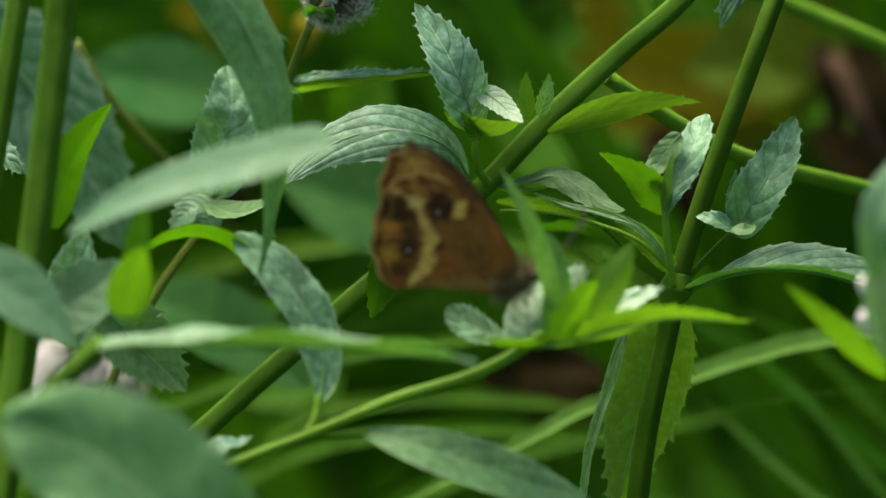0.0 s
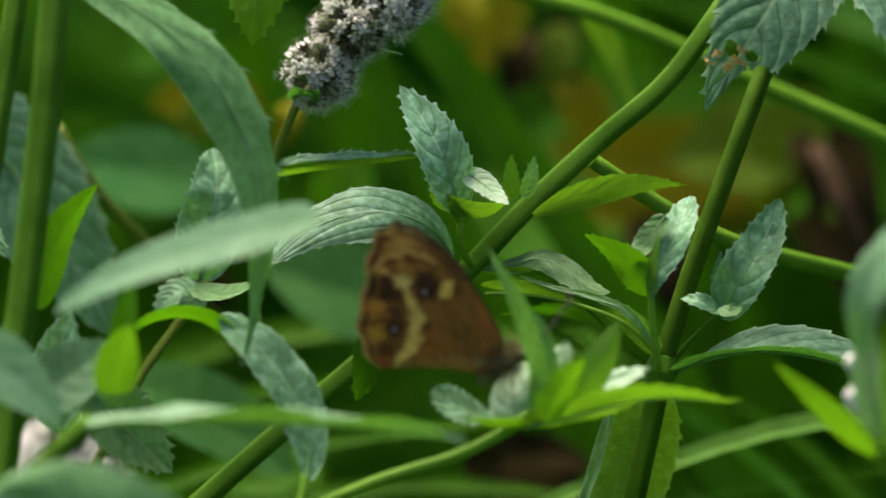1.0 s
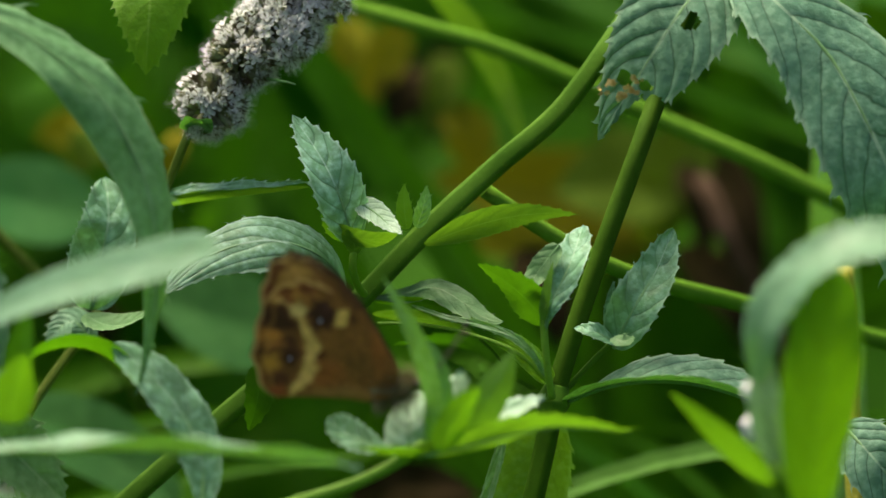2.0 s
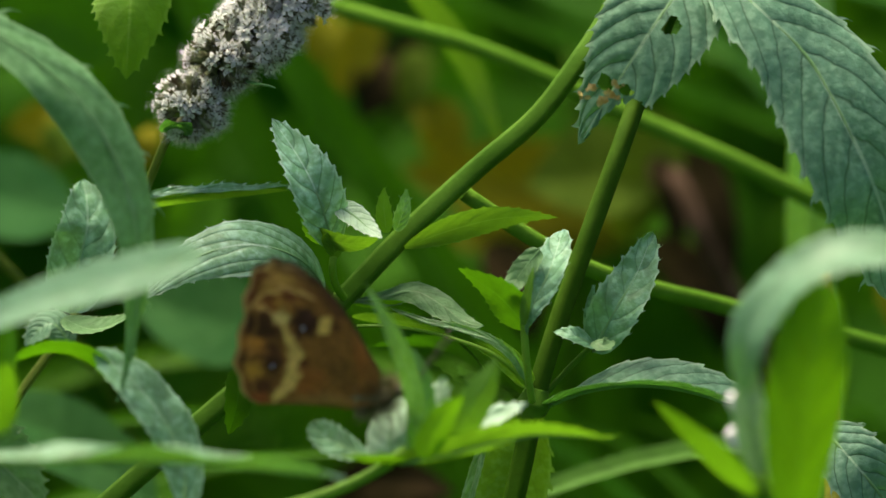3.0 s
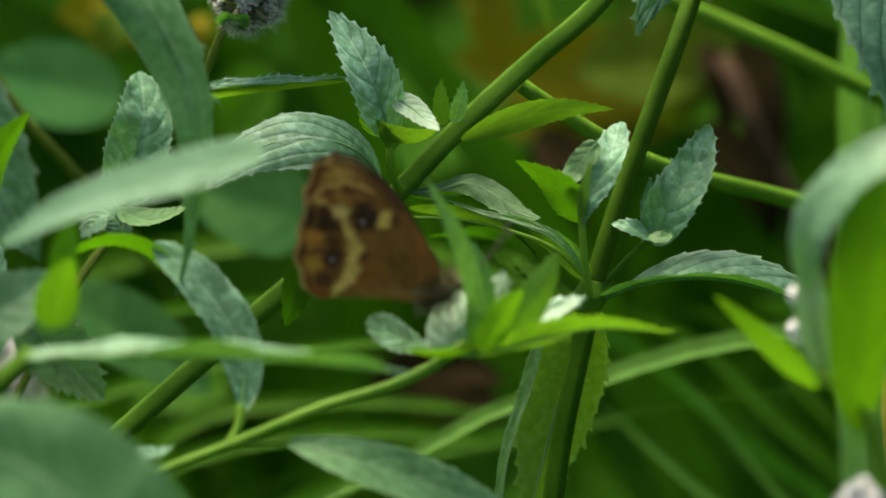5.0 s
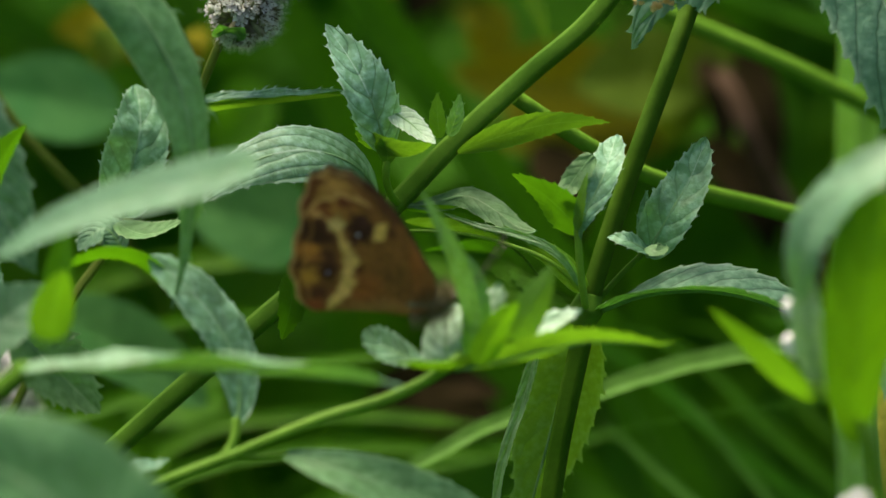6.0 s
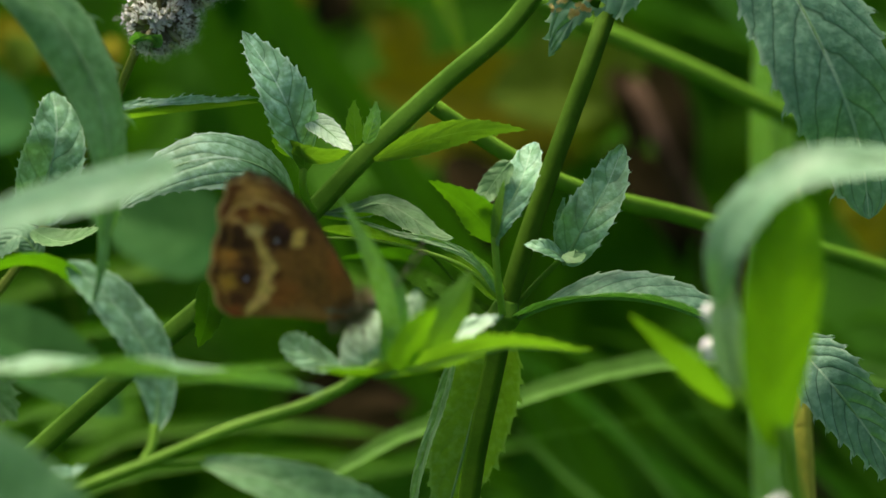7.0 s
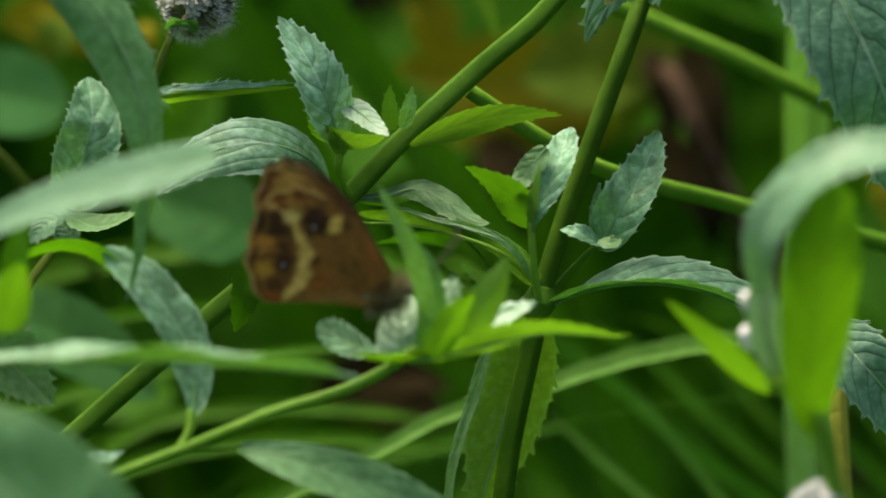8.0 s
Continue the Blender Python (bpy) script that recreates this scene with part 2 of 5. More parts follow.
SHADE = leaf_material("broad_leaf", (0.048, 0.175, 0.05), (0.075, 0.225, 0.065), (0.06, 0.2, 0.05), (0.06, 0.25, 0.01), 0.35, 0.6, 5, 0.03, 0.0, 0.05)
OLIVE = leaf_material("olive_leaf", (0.08, 0.145, 0.012), (0.115, 0.20, 0.02), (0.10, 0.15, 0.02), (0.10, 0.16, 0.004), 0.4, 0.6, 5, 0.03, 0.0, 0.05)
# undergrowth green with the shade of its depth put into the colour
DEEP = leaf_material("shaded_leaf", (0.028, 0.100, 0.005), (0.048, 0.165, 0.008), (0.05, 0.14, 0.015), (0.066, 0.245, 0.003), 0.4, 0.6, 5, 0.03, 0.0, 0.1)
YELLOW = leaf_material("yellowing_leaf", (0.14, 0.15, 0.006), (0.22, 0.22, 0.010), (0.28, 0.26, 0.04), (0.26, 0.25, 0.004), 0.4, 0.6, 6, 0.03, 0.0, 0.05)
RIB = plain_material("leaf_rib", (0.15, 0.33, 0.11), (0.22, 0.42, 0.17), 150.0, 0.5, 0.3, 0.0001, share=0.3)
STEM = plain_material("mint_stem", (0.050, 0.135, 0.007), (0.094, 0.215, 0.018), 150.0, 0.7, 0.08, 0.00004)
STEM_OLIVE = plain_material("olive_stem", (0.085, 0.135, 0.010), (0.13, 0.19, 0.02), 150.0, 0.6, 0.2, 0.0001)
# darker copy of mint_stem: the upright stem's shade put into its colour
STEM_SHADED = plain_material("shaded_mint_stem", (0.032, 0.083, 0.003), (0.056, 0.125, 0.008), 150.0, 0.7, 0.06, 0.00004)
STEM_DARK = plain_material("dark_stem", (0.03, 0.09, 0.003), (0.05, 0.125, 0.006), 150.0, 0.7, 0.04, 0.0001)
STEM_PALE = plain_material("pale_stem", (0.13, 0.31, 0.012), (0.19, 0.40, 0.03), 150.0, 0.6, 0.25, 0.0001, share=0.2)
STALK = plain_material("grass_stalk", (0.105, 0.255, 0.018), (0.15, 0.32, 0.03), 150.0, 0.75, 0.03, 0.0001, share=0.2)
STEM_BROWN = plain_material("brown_stalk", (0.022, 0.016, 0.006), (0.045, 0.032, 0.012), 120.0, 0.85, 0.05)
STEM_DEAD = plain_material("dead_stalk", (0.030, 0.020, 0.010), (0.105, 0.066, 0.044), 140.0, 0.85, 0.05)
STEM_YELLOW = plain_material("yellow_stalk", (0.32, 0.33, 0.03), (0.40, 0.40, 0.05), 120.0, 0.6, 0.2)
SOIL = plain_material("litter_soil", (0.022, 0.018, 0.007), (0.032, 0.044, 0.010), 11.0, 0.95, 0.1, 0.004, 140.0)
# dead leaves, and painted shade in some dark gaps of the weeds
LITTER_AND_SHADE = plain_material("dead_leaf_and_gap_shade", (0.009, 0.010, 0.003), (0.046, 0.032, 0.015), 110.0, 0.95, 0.0, 0.0006, 500.0)
SCORCH = plain_material("scorched_leaf", (0.45, 0.30, 0.07), (0.80, 0.64, 0.25), 900.0, 0.8, 0.1)
PETAL = plain_material("lilac_petal", (0.80, 0.84, 0.80), (0.94, 0.91, 0.96), 260.0, 0.6, 0.3, share=0.5)
CALYX = plain_material("calyx", (0.075, 0.052, 0.022), (0.36, 0.42, 0.23), 420.0, 0.7, 0.3, share=0.15)
BUD = plain_material("white_bud", (0.80, 0.80, 0.79), (0.92, 0.92, 0.91), 900.0, 0.7, 0.2, 0.0001)
WING = tint_material("wing_scales", 0.75)
FUR = plain_material("brown_fur", (0.15, 0.13, 0.06), (0.30, 0.275, 0.14), 600.0, 0.9, 0.2, 0.0004, 3500.0)
CHITIN = plain_material("dark_chitin", (0.03, 0.02, 0.015), (0.08, 0.055, 0.04), 900.0, 0.4, 0.5)


# ---- builders ----
def thing(name, place, label, category, group="", kind=""):
    e = new(name)
    e.location = place
    return tagged(e, label, category, group, kind)


def root(ob):
    while ob.parent:
        ob = ob.parent
    return ob.location.copy()


def part(name, bm, material, parent=None, label="", kind=""):
    """One mesh object out of a bmesh in world space, under a thing or a part, or alone."""
    me = bpy.data.meshes.new(name)
    bm.to_mesh(me)
    bm.free()
    for mat in material if isinstance(material, (list, tuple)) else (material,):
        me.materials.append(mat)
    for p in me.polygons:
        p.use_smooth = True
    ob = new(name, me)
    if parent is not None:
        me.transform(Matrix.Translation(-root(parent)))
        ob.parent = parent
    return tagged(ob, label, kind=kind)


def spline(pts, per=8):
    """Points along a smooth line through all of pts."""
    v = [Vector(p) for p in pts]
    n = len(v) - 1
    h = [max((b - a).length, 1e-6) for a, b in zip(v, v[1:])]
    slope = [(b - a) / k for a, b, k in zip(v, v[1:], h)]
    bend = [slope[0]] + [(slope[i - 1] * h[i] + slope[i] * h[i - 1]) / (h[i] + h[i - 1]) for i in range(1, n)] + [slope[-1]]
    if n > 1:
        bend[0], bend[-1] = slope[0] * 1.5 - bend[1] * 0.5, slope[-1] * 1.5 - bend[-2] * 0.5
    out = []
    for i in range(n):
        for k in range(per):
            t = k / per
            t2, t3 = t * t, t ** 3
            out.append(v[i] * (2 * t3 - 3 * t2 + 1) + bend[i] * h[i] * (t3 - 2 * t2 + t) + v[i + 1] * (3 * t2 - 2 * t3) + bend[i + 1] * h[i] * (t3 - t2))
    return out + [v[-1]]


def tube(bm, pts, radii, sides=10, square=0.0, per=8, slot=0, knots=0.0):
    """A stalk along a smooth line; square gives it the four ridges of a mint stem."""
    line = spline(pts, per)
    n = len(line) - 1
    rings, up, q = [], Vector((0.3, -0.8, 0.5)), 2 - 5 * square
    for i, p in enumerate(line):
        t = (line[min(i + 1, n)] - line[max(i - 1, 0)]).normalized()
        side = t.cross(up).normalized()
        up = side.cross(t).normalized()
        f = i / n * (len(radii) - 1)
        k = min(int(f), len(radii) - 2)
        r = radii[k] + (radii[k + 1] - radii[k]) * (f - k)
        r *= 1 + knots * noise.noise(p * 140)
        rings.append([bm.verts.new(p + (side * math.cos(a) + up * math.sin(a)) * r * (abs(math.cos(a)) ** q + abs(math.sin(a)) ** q) ** (-1 / q))
                      for a in [2 * math.pi * j / sides for j in range(sides)]])
    for a, b in zip(rings, rings[1:]):
        for j in range(sides):
            f = bm.faces.new((a[j], a[(j + 1) % sides], b[(j + 1) % sides], b[j]))
            f.material_index = slot
    for ring in (rings[0][::-1], rings[-1]):
        bm.faces.new(ring).material_index = slot


def stem(parent, pts, width, mat=STEM, name="stem", square=0.18, taper=1.0, label="", fuzz=0):
    bm = bmesh.new()
    tube(bm, pts, [width / 2, width / 2 * taper], 20, square, 8, 0, 0.007)
    ob = part(name, bm, mat, parent, label)
    if fuzz:
        upper = [p for p in pts if p[2] > 0.38]
        hairs(ob, upper, width / 2 * (1 + 0.6 * square), fuzz, 0.00012, fuzz)
    return ob


def hairs(parent, pts, radius, count, length, seed, mat=None):
    """Short pale hairs standing off a stem."""
    rnd = random.Random(seed)
    line = spline(pts, 24)
    bm = bmesh.new()
    for i in range(count):
        k = rnd.randrange(len(line) - 1)
        p = line[k].lerp(line[k + 1], rnd.random())
        t = (line[k + 1] - line[k]).normalized()
        a = rnd.uniform(0, 6.28)
        u = t.cross(Vector((0.3, -0.8, 0.5))).normalized()
        d = u * math.cos(a) + t.cross(u) * math.sin(a)
        size = length * rnd.uniform(0.4, 1.2)
        tip = p + d * (radius + size) + t * size * rnd.uniform(-0.9, 0.3) - Vector((0, 0, size * 0.25))
        w = t * 0.00002
        o = p + d * radius * 0.9
        bm.faces.new((bm.verts.new(o - w), bm.verts.new(o + w), bm.verts.new(tip)))
    return part("hairs", bm, mat or STEM_PALE, parent, "short pale hairs", "stuff")


def blade(bm, pts, width, face, face_tip=None, fold=12, curl=0.0, teeth=13, tooth=0.12, quilt=0.05, nveins=8, cols=7, res=1,
          fullness=(0.62, 0.95), wave=0.0, hole=None, seed=0, slot=0, stalk=0.0, teeth_from=0.14, spines=0.0, bare=0, slant=1.0):
    """A leaf along a smooth line: face is the way its upper side looks, fold lifts both halves, curl bends the margins down,
    teeth saw its margin, quilt puffs it between the veins. stalk: the bare share at its foot. spines: the length of the pale hooks on the teeth. bare: the side (1 or -1) whose margin is smooth."""
    rows = max(teeth * 6, 20) * res
    cols *= res
    line = spline(pts, 10)
    cum = [0.0]
    for a, b in zip(line, line[1:]):
        cum.append(cum[-1] + (b - a).length)
    uvl = bm.loops.layers.uv.verify()
    peak = fullness[0] / (fullness[0] + fullness[1])
    top = peak ** fullness[0] * (1 - peak) ** fullness[1]
    face, face_tip = Vector(face), Vector(face_tip or face)

    def on(s):
        d = s * cum[-1]
        k = 0
        while k < len(cum) - 2 and cum[k + 1] < d:
            k += 1
        return line[k].lerp(line[k + 1], (d - cum[k]) / max(cum[k + 1] - cum[k], 1e-9))

    grid = []
    for i in range(rows + 1):
        s = i / rows
        p, t = on(s), (on(min(s + 0.02, 1)) - on(max(s - 0.02, 0))).normalized()
        nrm = face.lerp(face_tip, s)
        nrm = (nrm - t * nrm.dot(t)).normalized()
        b = t.cross(nrm)
        q = max((s - stalk) / (1 - stalk), 0.0)
        half = width / 2 * (q ** fullness[0] * max(1 - q, 0) ** fullness[1] / top) + 0.00025 * (1 - s)
        saw = (s * teeth) % 1.0
        f = radians(fold) * min(1, 0.5 + s) 
        row = []
        for j in range(-cols, cols + 1):
            w = j / cols
            aw = abs(w)
            x = half * w
            z = half * aw * math.tan(f) - curl * half * aw * aw
            if quilt and half > 0.0006:
                ph = s * nveins - (aw * 0.14 + aw * aw * 0.12) * nveins * slant
                z += quilt * width * 0.3 * (abs(math.sin(math.pi * (ph - 0.5))) - 0.5) * (0.8 + noise.noise(Vector((s * 9, w * 3, seed)))) * min(1, 6 * aw * (1.12 - aw))
            z += wave * width * aw * noise.noise(Vector((s * 5 + seed * 7.3, w * 1.2, seed)))
            slip = 0.0
            if aw > 0.99 and teeth_from < s < 0.97 and tooth and w * bare <= 0:
                g = 1.25 * tooth * width * 0.5 * (saw ** 3 if saw > 0.01 else 0.9) * max(0.15, 0.8 + 1.1 * noise.noise(Vector((s * 40, seed * 3.1, w))))
                x += g * w
                slip = g * 0.9
                z += g * (math.tan(f) - 0.2)
            row.append((bm.verts.new(p + b * x + nrm * z + t * slip), s, w * 0.5 + 0.5))
        grid.append(row)
        if spines and tooth and saw > 1 - 1.5 * teeth / rows and teeth_from < s < 0.97:
            for end, sign in ((row[0], -1), (row[-1], 1)):
                if sign == bare or hole and any(((s - h[0]) / h[2]) ** 2 + ((0.5 + 0.5 * sign - h[1]) / h[3]) ** 2 < 1.6 for h in hole):
                    continue
                size = spines * (0.75 + 0.9 * noise.noise(Vector((s * 57, seed * 1.7, sign))))
                o, out = end[0].co.copy(), (b * sign * 0.75 + t * 0.55 + nrm * 0.25 * math.sin(s * 91 + sign)).normalized()
                hook = [bm.verts.new(o + d) for d in (-t * size * 0.22, t * size * 0.16, out * size * 0.5 - t * size * 0.03, out * size * 0.5 + t * size * 0.14, out * size * 0.8 + t * size * 0.5)]
                for ring in ((0, 1, 3, 2), (2, 3, 4)):
                    fc = bm.faces.new([hook[k] for k in ring])
                    fc.material_index = slot
                    for lp in fc.loops:
                        lp[uvl].uv = (s, 0.5 + 0.5 * sign)
    for r0, r1 in zip(grid, grid[1:]):
        for j in range(2 * cols):
            quad = (r0[j], r0[j + 1], r1[j + 1], r1[j])
            if hole:
                cs, cw = sum(q[1] for q in quad) / 4, sum(q[2] for q in quad) / 4
                if any(((cs - h[0]) / h[2]) ** 2 + ((cw - h[1]) / h[3]) ** 2 < 1 + 0.5 * noise.noise(Vector((cs * 30, cw * 20, 3))) for h in hole):
                    continue
            fc = bm.faces.new([q[0] for q in quad])
            fc.material_index = slot
            for lp, q in zip(fc.loops, quad):
                lp[uvl].uv = (q[1], q[2])
    return on


LEAVES = [0]


def leaf(parent, pts, width, face, mat=MINT, name="leaf", label="", rib=True, **shape):
    LEAVES[0] += 1
    shape["nveins"], shape["slant"] = mat.get("veins", 6.0), mat.get("slant", 1.0)
    shape.setdefault("spines", 0.00045)
    bm = bmesh.new()
    on = blade(bm, pts, width, face, seed=LEAVES[0], **shape)
    ob = part(name, bm, mat, parent, label)
    if rib and width > 0.002 and mat in (MINT, YOUNG, PALE, LONGVEIN, BLUE, GREY, DULL, SILVER, FOLDED, WHITISH, SPRIG):
        # the midrib stands out on the underside
        bm = bmesh.new()
        f = Vector(face).normalized()
        r = min(max(width * 0.022, 0.00018), 0.0006)
        tube(bm, [on(s) - f * r * 0.9 for s in (0.0, 0.2, 0.4, 0.6, 0.8, 0.95)], [r * 1.5, r * 1.1, r * 0.3], 6, 0, 4)
        part("midrib", bm, RIB, ob)
    return ob


def grass(pts, width, face, mat=GRASS, label="sedge with one long green arching blade", fold=14, group="sedges behind the mint", **shape):
    LEAVES[0] += 1
    e = thing("sedge_plant", pts[0], label, "sedge", group)
    bm = bmesh.new()
    on = blade(bm, pts, width, face, fold=fold, teeth=14, tooth=0, quilt=0, cols=4, fullness=(0.12, 0.35), seed=LEAVES[0], **shape)
    b = part("blade", bm, mat, e)
    bm = bmesh.new()
    f = Vector(face).normalized() * width * 0.04
    tube(bm, [on(s) - f for s in (0.0, 0.2, 0.4, 0.6, 0.8, 0.97)], [width * 0.05, width * 0.04, width * 0.01], 6, 0, 5)
    part("midrib", bm, GRASS, b)
    return e


def stalk(name, pts, width, mat, label, category="stalk", taper=0.8):
    e = thing(name, pts[0], label, category)
    stem(e, pts, width, mat, "stalk", 0.02, taper)
    return e


def flower_head(parent, foot, top, radius, count, seed, name="flower_head", label="dense lilac-white whorl of tiny mint flowers", petal=1.0, cover=0.92, calyx=None):
    """A whorl: calyx teeth pointing out of an axis, small four-lobed flowers with stamens on them."""
    rnd = random.Random(seed)
    foot, top = Vector(foot), Vector(top)
    axis = (top - foot).normalized()
    u = axis.cross(Vector((0.2, 1, 0.1))).normalized()
    v = axis.cross(u)
    bc, bp = bmesh.new(), bmesh.new()
    tube(bc, [foot, foot.lerp(top, 0.5), top], [radius * 0.2, radius * 0.12], 8)
    tufts = [(rnd.random(), rnd.random() * 2 * math.pi, rnd.uniform(-0.7, 0.9), rnd.uniform(0.8, 1.05)) for _ in range(count // 5)]
    for i in range(count):
        h, a, tilt, out = tufts[i % len(tufts)]
        h, a, tilt = min(max(h + rnd.gauss(0, 0.05), 0), 1), a + rnd.gauss(0, 0.14), tilt + (h - 0.5) * 1.3 + rnd.gauss(0, 0.14)
        d = ((u * math.cos(a) + v * math.sin(a)) * math.cos(tilt) + axis * math.sin(tilt)).normalized()
        p = foot.lerp(top, h)
        r = radius * out * rnd.uniform(0.78, 1.0) * (0.75 + 0.5 * math.sin(math.pi * min(max(h, 0.1), 0.95)) ** 0.6 - 0.15)
        e1 = d.cross(Vector((0.3, 0.5, 0.8))).normalized()
        e2 = d.cross(e1)
        a0, a1 = p + d * r * 0.25, p + d * r * 0.74
        rings = [[bc.verts.new(c + (e1 * math.cos(k * 1.2566) + e2 * math.sin(k * 1.2566)) * w) for k in range(5)]
                 for c, w in ((a0, radius * 0.03), (p + d * r * 0.5, radius * 0.085), (a1, radius * 0.07))]
        for q0, q1 in zip(rings, rings[1:]):
            for k in range(5):
                bc.faces.new((q0[k], q0[(k + 1) % 5], q1[(k + 1) % 5], q1[k]))
        for k in range(5):
            bc.faces.new((rings[2][k], rings[2][(k + 1) % 5], bc.verts.new(a1 + d * radius * 0.12 + (e1 * math.cos((k + .5) * 1.2566) + e2 * math.sin((k + .5) * 1.2566)) * radius * 0.09)))
        if rnd.random() < cover:
            s = radius * rnd.uniform(0.08, 0.16) * petal
            turn = rnd.random() * 6
            m = bp.verts.new(a1 + d * s * 0.1)
            for k in range(4):
                g = turn + k * math.pi / 2
                c1, c2, c3 = [e1 * math.cos(g + o) + e2 * math.sin(g + o) for o in (-0.55, 0, 0.55)]
                z = [rnd.uniform(0.5, 1.1) for _ in range(3)]
                vs = [bp.verts.new(a1 + c * s * w + d * s * q) for c, w, q in ((c1, 0.75, z[0]), (c2, 1.15, z[1]), (c3, 0.75, z[2]))]
                bp.faces.new((m, vs[0], vs[1]))
                bp.faces.new((m, vs[1], vs[2]))
            for k in range(15):
                g = rnd.random() * 6.28
                o = (e1 * math.cos(g) + e2 * math.sin(g)) * s
                w = e1.cross(o).normalized() * s * 0.04 + e1 * s * 0.04
                q = a1 + o * 0.3
                z = q + d * min(s * rnd.uniform(1.3, 3.2), radius * 0.34) + o * rnd.uniform(0.2, 0.9)
                bp.faces.new((bp.verts.new(q - w), bp.verts.new(q + w), bp.verts.new(z)))
    head = part(name, bc, calyx or CALYX, parent, label)
    part("petals", bp, PETAL, head, "pale lilac petals and stamens", "stuff")
    return head


# ---- ground ----
bm = bmesh.new()
rings = [0.0, 0.3, 0.6, 1.0, 1.6, 2.6, 5, 12, 40, 150, 600, 2500]
prev = None
for r in rings:
    ring = [bm.verts.new((r * math.cos(a) if r else 0.001 * math.cos(a), (r if r else 0.001) * math.sin(a), 0.03 * noise.noise(Vector((r * math.cos(a) * 3, r * math.sin(a) * 3, 0))) if r < 5 else 0))
            for a in [2 * math.pi * k / 48 for k in range(48)]]
    if prev:
        for k in range(48):
            bm.faces.new((prev[k], prev[(k + 1) % 48], ring[(k + 1) % 48], ring[k]))
    prev = ring
tagged(part("ground", bm, SOIL), "dark brown soil with leaf litter", "ground", kind="structure")

# ---- mint plant with the slanting stem ----
A = thing("mint_plant", (-0.16, 0.03, 0), "green mint plant with a slanting square stem and small paired leaves", "mint plant", "mint plants")
stem(A, [(-0.16, 0.03, 0), (-0.12, 0.02, 0.25), (-0.0606, -0.0082, 0.4002), (-0.0454, -0.0045, 0.4138), (-0.0301, -0.0011, 0.4268), (-0.0130, 0.0028, 0.4410), (-0.0063, 0.0046, 0.4478), (0.0031, 0.0068, 0.4562), (0.0105, 0.0085, 0.4624), (0.0153, 0.0111, 0.4683), (0.0192, 0.0167, 0.4735), (0.0220, 0.0241, 0.4814), (0.0241, 0.0343, 0.4998)], 0.0032, square=0.16, taper=0.85, fuzz=700)
leaf(A, [(-0.0138, -0.0005, 0.4485), (-0.0163, -0.0009, 0.4565), (-0.0211, 0.0035, 0.4632)], 0.0059, (0.3, -0.9, 0.6), PALE, fold=14, nveins=6, teeth=12, quilt=0.05, label="pale green toothed leaf held upright")
leaf(A, [(-0.0150, 0.0021, 0.4481), (-0.0166, 0.0003, 0.4514), (-0.0171, 0.0010, 0.4540)], 0.0020, (-0.5, -1, 0.2), LIME, teeth=6)
leaf(A, [(-0.0133, 0.0000, 0.4534), (-0.0115, -0.0010, 0.4526), (-0.0096, -0.0030, 0.4514), (-0.0080, -0.0050, 0.4507)], 0.0027, (0.3, -0.8, 0.6), WHITISH, teeth=7, fold=6, tooth=0.10, quilt=0.008, fullness=(0.35, 0.8), label="whitish young leaf, crumpled at its tip")
leaf(A, [(-0.0075, -0.0000, 0.4501), (-0.0078, 0.0007, 0.4527), (-0.0078, 0.0014, 0.4553)], 0.0017, (-0.3, -1, 0.1), LIME, name="bud_leaf", teeth=5, tooth=0.05)
leaf(A, [(-0.0064, 0.0025, 0.4497), (-0.0056, 0.0031, 0.4520), (-0.0052, 0.0038, 0.4545)], 0.0016, (0.3, -1, 0.1), YOUNG, name="bud_leaf", teeth=5, tooth=0.05)
leaf(A, [(-0.0154, -0.0010, 0.4501), (-0.0136, -0.0030, 0.4498), (-0.0113, -0.0050, 0.4501), (-0.0084, -0.0070, 0.4513)], 0.0029, (0.0, 0.9, 0.4), SPRIG, rib=False, teeth=9, tooth=0.04, fold=4, fullness=(0.3, 0.75), spines=0.0003, label="lime green leaf seen from below")
leaf(A, [(-0.0137, -0.0010, 0.4472), (-0.0137, -0.0020, 0.4488), (-0.0140, -0.0030, 0.4509)], 0.0026, (0.0, 0.9, 0.3), SPRIG, rib=False, teeth=6, tooth=0.02, fold=6, fullness=(0.8, 0.3), spines=0)
stem(A, [(-0.0121, 0.0028, 0.4410), (-0.0136, -0.0001, 0.4439), (-0.0139, -0.0010, 0.4465), (-0.0135, -0.0005, 0.4485)], 0.0009, STEM_PALE, "petiole", 0.0)
leaf(A, [(-0.0054, 0.0030, 0.4475), (0.0004, 0.0035, 0.4496), (0.0058, 0.0040, 0.4508), (0.0094, 0.0050, 0.4508), (0.0130, 0.0055, 0.4505)], 0.0036, (0.0, 0.95, 0.35), SPRIG, rib=False, fold=4, teeth=15, tooth=0.08, fullness=(0.95, 1.35), spines=0.0003, label="lime green leaf with light shining through")
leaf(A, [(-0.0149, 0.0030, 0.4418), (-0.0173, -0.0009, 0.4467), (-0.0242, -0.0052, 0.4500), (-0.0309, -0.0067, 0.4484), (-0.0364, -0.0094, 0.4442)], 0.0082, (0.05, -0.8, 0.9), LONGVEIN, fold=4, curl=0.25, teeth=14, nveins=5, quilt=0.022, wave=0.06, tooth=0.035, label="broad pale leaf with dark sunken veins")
leaf(A, [(-0.0250, -0.0019, 0.4338), (-0.0252, -0.0052, 0.4307), (-0.0262, -0.0062, 0.4270)], 0.0036, (0.5, -0.9, 0.2), BLADE, teeth=6, label="small dark hanging leaf")

